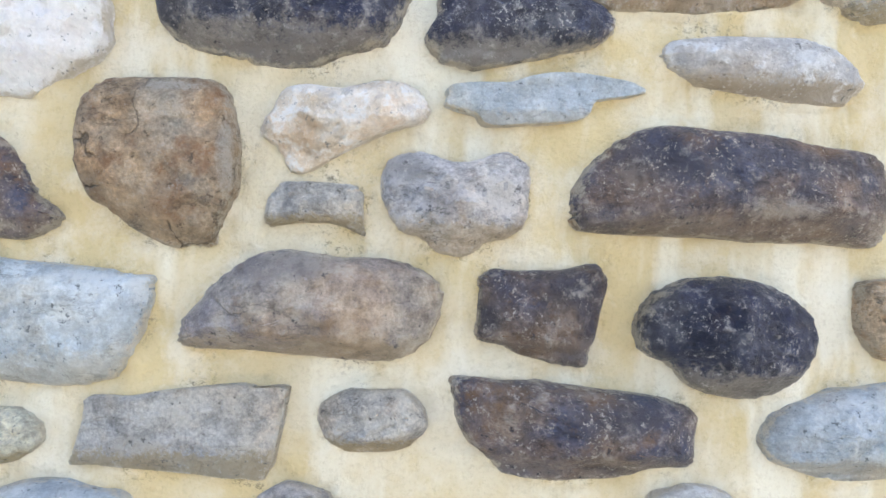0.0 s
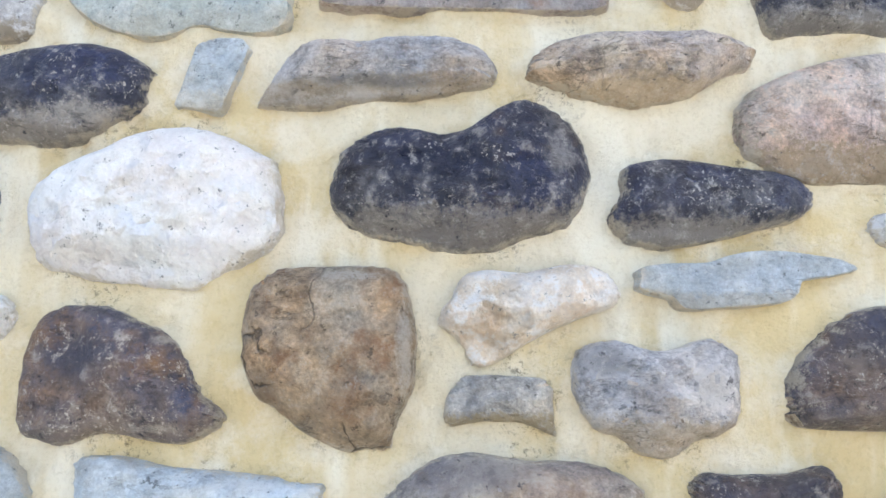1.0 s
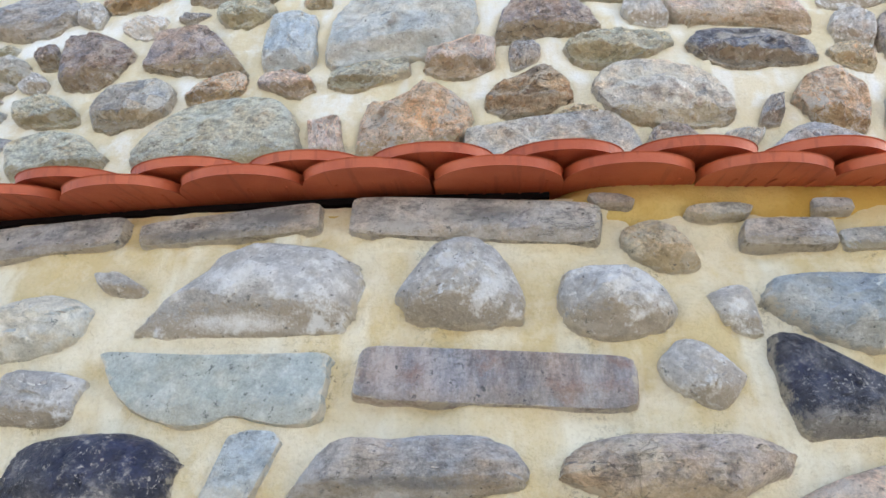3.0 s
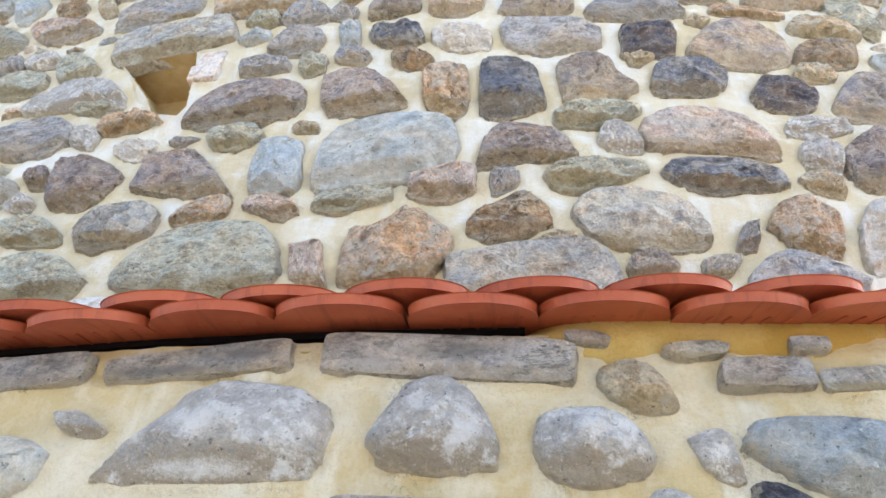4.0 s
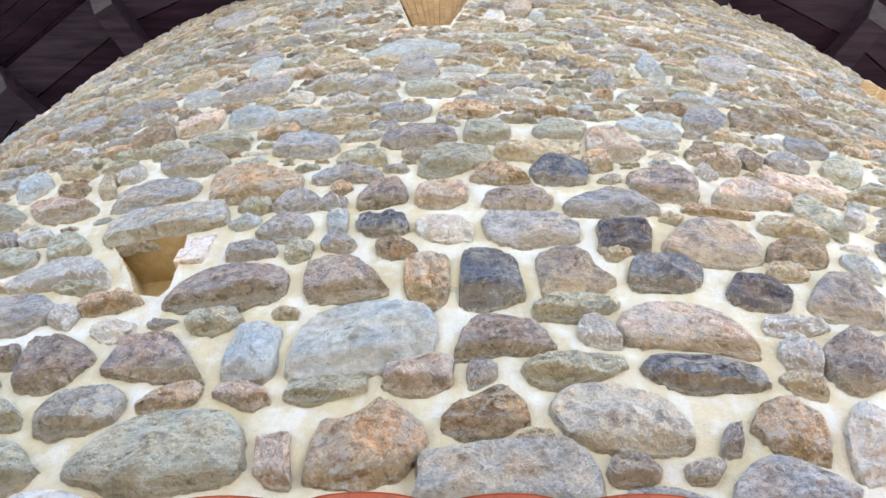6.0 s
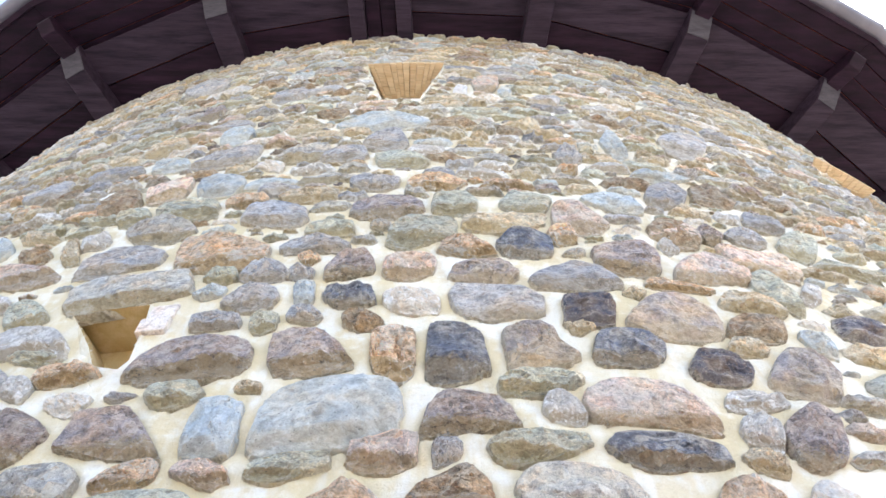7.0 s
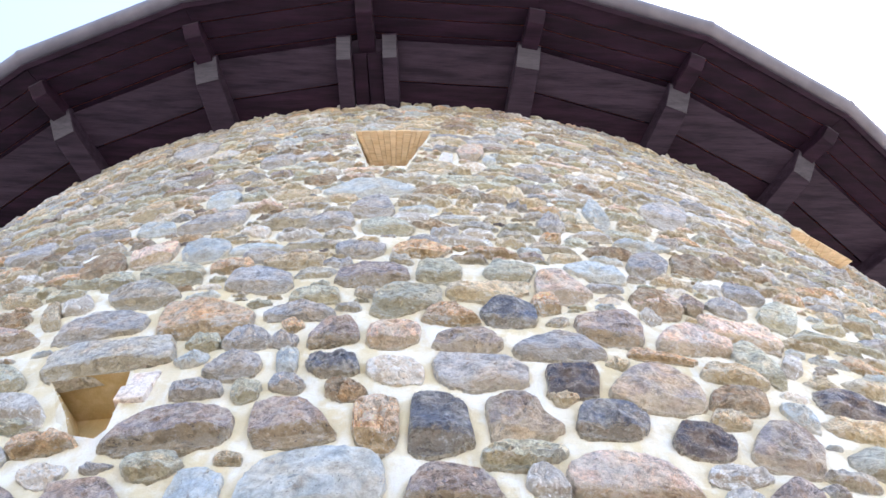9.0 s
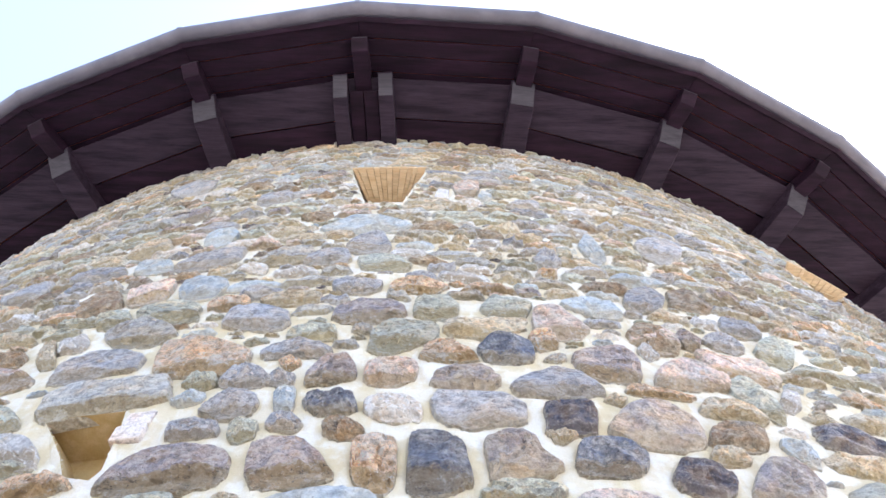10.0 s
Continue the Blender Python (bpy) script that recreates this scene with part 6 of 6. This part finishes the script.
# mortar bed under the tiles
verts, faces = [], []
STEPS = 640
for i in range(STEPS + 1):
    s = -13.0 + 26.0 * i / STEPS
    fullness = 0.5 + 0.5 * math.tanh((s - 0.02) * 18)
    for r, z in ((R_LOW - 0.02, Z_BED - 0.06), (R_LOW - 0.004 + 0.007 * fullness + 0.009 * noise.noise(Vector((s * 11, 2.0, 0))), Z_BED - 0.024 + 0.014 * noise.noise(Vector((s * 9, 5.0, 0)))), (7.60 + 0.068 * fullness, Z_BED - 0.008 + 0.018 * fullness), (7.56 + 0.102 * fullness, Z_BED + 0.02 + 0.014 * fullness), (7.2, 2.48)):
        verts.append(at(r + 0.004 * noise.noise(Vector((s * 14, z * 9, 0))), s, z, R_LOW))
for i in range(STEPS):
    for k in range(4):
        a = i * 5 + k
        faces.append((a, a + 5, a + 6, a + 1))
mesh_part("mortar_bed", verts, faces, MORTAR_BED, ledge, smooth=True)

# added black strip that draws the shadow gap under the tile tails where the bed is hollow
bm = bmesh.new()
rows = []
for i in range(131):
    s = -13.0 + 13.02 * i / 130
    rows.append([bm.verts.new(at(r, s, z, R_LOW)) for r, z in ((7.652, 2.326), (7.58, 2.350), (7.58, 2.328), (7.652, 2.316))])
for a, b in zip(rows, rows[1:]):
    for k in range(4):
        bm.faces.new((a[k], b[k], b[(k + 1) % 4], a[(k + 1) % 4]))
bm.faces.new(rows[0])
bm.faces.new(rows[-1][::-1])
bmesh.ops.recalc_face_normals(bm, faces=bm.faces)
part("batten", bm, GAP_BLACK, ledge, "near-black strip in place of the shade under the tile tails")

# ---- roof ----
roof = empty("roof", "dark purple-brown stained timber eaves of the conical tower roof", "roof", "structure")
gutter = empty("gutter", "brown half-round metal gutter round the eaves", "gutter", "structure")
PHI, STEP = -0.0700, 0.2017
R_RAFTER, Z_RAFTER, R_GUTTER, Z_GUTTER = 8.205, 8.91, 8.525, 9.02
bays = range(-15, 16)


def pol(r, k, z, side=0.0):
    """A place at the k-th rafter's angle, moved sideways by metres."""
    a = PHI + STEP * k
    return Vector((r * math.sin(a) + side * math.cos(a), -r * math.cos(a) + side * math.sin(a), z))


def slab(name, corners, thick, material, parent):
    """A flat board through four corners, thickened upwards."""
    bm = bmesh.new()
    low = [bm.verts.new(c) for c in corners]
    high = [bm.verts.new(Vector(c) + Vector((0, 0, thick))) for c in corners]
    bm.faces.new(low)
    bm.faces.new(high[::-1])
    for i in range(4):
        bm.faces.new((low[i], low[(i + 1) % 4], high[(i + 1) % 4], high[i]))
    bmesh.ops.recalc_face_normals(bm, faces=bm.faces)
    bmesh.ops.bevel(bm, geom=bm.edges[:], offset=0.004, segments=1, affect="EDGES")
    return part(name, bm, material, parent)


def beam(name, width, profile, k, side, material, parent, soft=0.006):
    """A timber with a side profile of (r, z) points, at the k-th angle."""
    bm = bmesh.new()
    faces = []
    for sgn in (-1, 1):
        faces.append([bm.verts.new(pol(r, k, z, side + sgn * width / 2)) for r, z in profile])
    bm.faces.new(faces[0])
    bm.faces.new(faces[1][::-1])
    n = len(profile)
    for i in range(n):
        bm.faces.new((faces[0][i], faces[0][(i + 1) % n], faces[1][(i + 1) % n], faces[1][i]))
    bmesh.ops.recalc_face_normals(bm, faces=bm.faces)
    bmesh.ops.bevel(bm, geom=bm.edges[:], offset=soft, segments=1, affect="EDGES")
    return part(name, bm, material, parent)


TAIL_END = [(7.667, 8.814), (7.859, 8.966), (7.852, 8.972), (7.663, 8.824)]
RAFTER_END = [(R_RAFTER + 0.005, Z_RAFTER + 0.004), (R_RAFTER + 0.005, Z_RAFTER + 0.076), (R_RAFTER - 0.004, Z_RAFTER + 0.076), (R_RAFTER - 0.004, Z_RAFTER + 0.004)]
TAIL = [(7.0, 8.82), (7.665, 8.82), (7.855, 8.97), (7.87, 8.99), (7.87, 9.045), (7.0, 9.045)]
SLOPE = 0.35
for k in bays:
    if k == 0:
        for side in (-0.22, 0.22):
            tie = beam("tie_beam", 0.145, TAIL, k, side, WOOD_GREY, roof)
            beam("end_grain", 0.132, TAIL_END, k, side, WOOD_END, tie, 0.001)
        for side, low in ((-0.073, 8.93), (0.073, 8.90)):
            beam("packing_board", 0.138, [(7.0, low), (7.70, low), (7.70, 8.996), (7.0, 8.996)], k, side, WOOD_DARK, roof)
    else:
        tie = beam("tie_beam", 0.235, TAIL, k, 0.0, WOOD_GREY, roof)
        beam("end_grain", 0.222, TAIL_END, k, 0.0, WOOD_END, tie, 0.001)
    z_in = Z_RAFTER + (R_RAFTER - 7.3) * SLOPE
    rafter = beam("rafter", 0.16, [(R_RAFTER, Z_RAFTER), (R_RAFTER, Z_RAFTER + 0.08), (7.3, z_in + 0.08), (7.3, z_in - 0.1), (R_RAFTER - 0.12, Z_RAFTER - 0.05)], k, 0.0, WOOD_DARK, roof)
    beam("end_grain", 0.148, RAFTER_END, k, 0.0, WOOD_END, rafter, 0.001)
for k in list(bays)[:-1]:
    a, b = k, k + 1
    for r0, r1, z, mat in ((7.0, 7.435, 9.012, WOOD_DARK), (7.445, 7.83, 9.0, WOOD_GREY)):
        slab("soffit_plank", [pol(r0, a, z), pol(r0, b, z), pol(r1, b, z), pol(r1, a, z)], 0.04, mat, roof)
    slab("fascia_board", [pol(7.76, a, 9.045), pol(7.76, b, 9.045), pol(7.79, b, 9.045), pol(7.79, a, 9.045)], 0.30, WOOD_DARK, roof)
    edge = 7.72
    for n in range(4):
        r0, r1 = edge + n * 0.162, edge + (n + 1) * 0.162 - 0.006
        z = lambda r: Z_RAFTER + 0.085 + (R_RAFTER - r) * SLOPE
        slab("roof_board", [pol(r0, a, z(r0)), pol(r0, b, z(r0)), pol(r1, b, z(r1)), pol(r1, a, z(r1))], 0.03, WOOD_DARK, roof)
    slab("eaves_board", [pol(8.35, a, 8.90), pol(8.35, b, 8.90), pol(8.40, b, 8.90), pol(8.40, a, 8.90)], 0.14, WOOD_DARK, roof)
    # half-round gutter length
    vs, fs = [], []
    R0, R1 = 0.088, 0.082
    for kk in (a, b):
        for rad in (R0, R1):
            for i in range(13):
                t = math.pi + math.pi * i / 12
                vs.append(pol(R_GUTTER - 0.07 + rad * math.cos(t), kk, Z_GUTTER + rad * math.sin(t)))
    for i in range(12):
        fs.append((i, i + 1, 26 + i + 1, 26 + i))
        fs.append((13 + i, 39 + i, 39 + i + 1, 13 + i + 1))
    fs.append((0, 26, 39, 13))
    fs.append((12, 25, 51, 38))
    mesh_part("gutter_length", vs, fs, GUTTER, gutter, smooth=True)
    # sleeve where two lengths meet
    vs2 = [pol(R_GUTTER - 0.07 + 0.092 * math.cos(math.pi + math.pi * i / 12), a + f, Z_GUTTER + 0.092 * math.sin(math.pi + math.pi * i / 12)) for f in (-0.012, 0.012) for i in range(13)]
    mesh_part("gutter_sleeve", vs2, [(i, i + 1, 14 + i, 13 + i) for i in range(12)], GUTTER, gutter, smooth=True)
    cover = Z_RAFTER + 0.13
    slab("roof_cover", [pol(0.4, a, cover + (R_RAFTER - 0.4) * SLOPE), pol(0.4, b, cover + (R_RAFTER - 0.4) * SLOPE), pol(8.35, b, cover + (R_RAFTER - 8.35) * SLOPE), pol(8.35, a, cover + (R_RAFTER - 8.35) * SLOPE)], 0.03, TILE, roof)
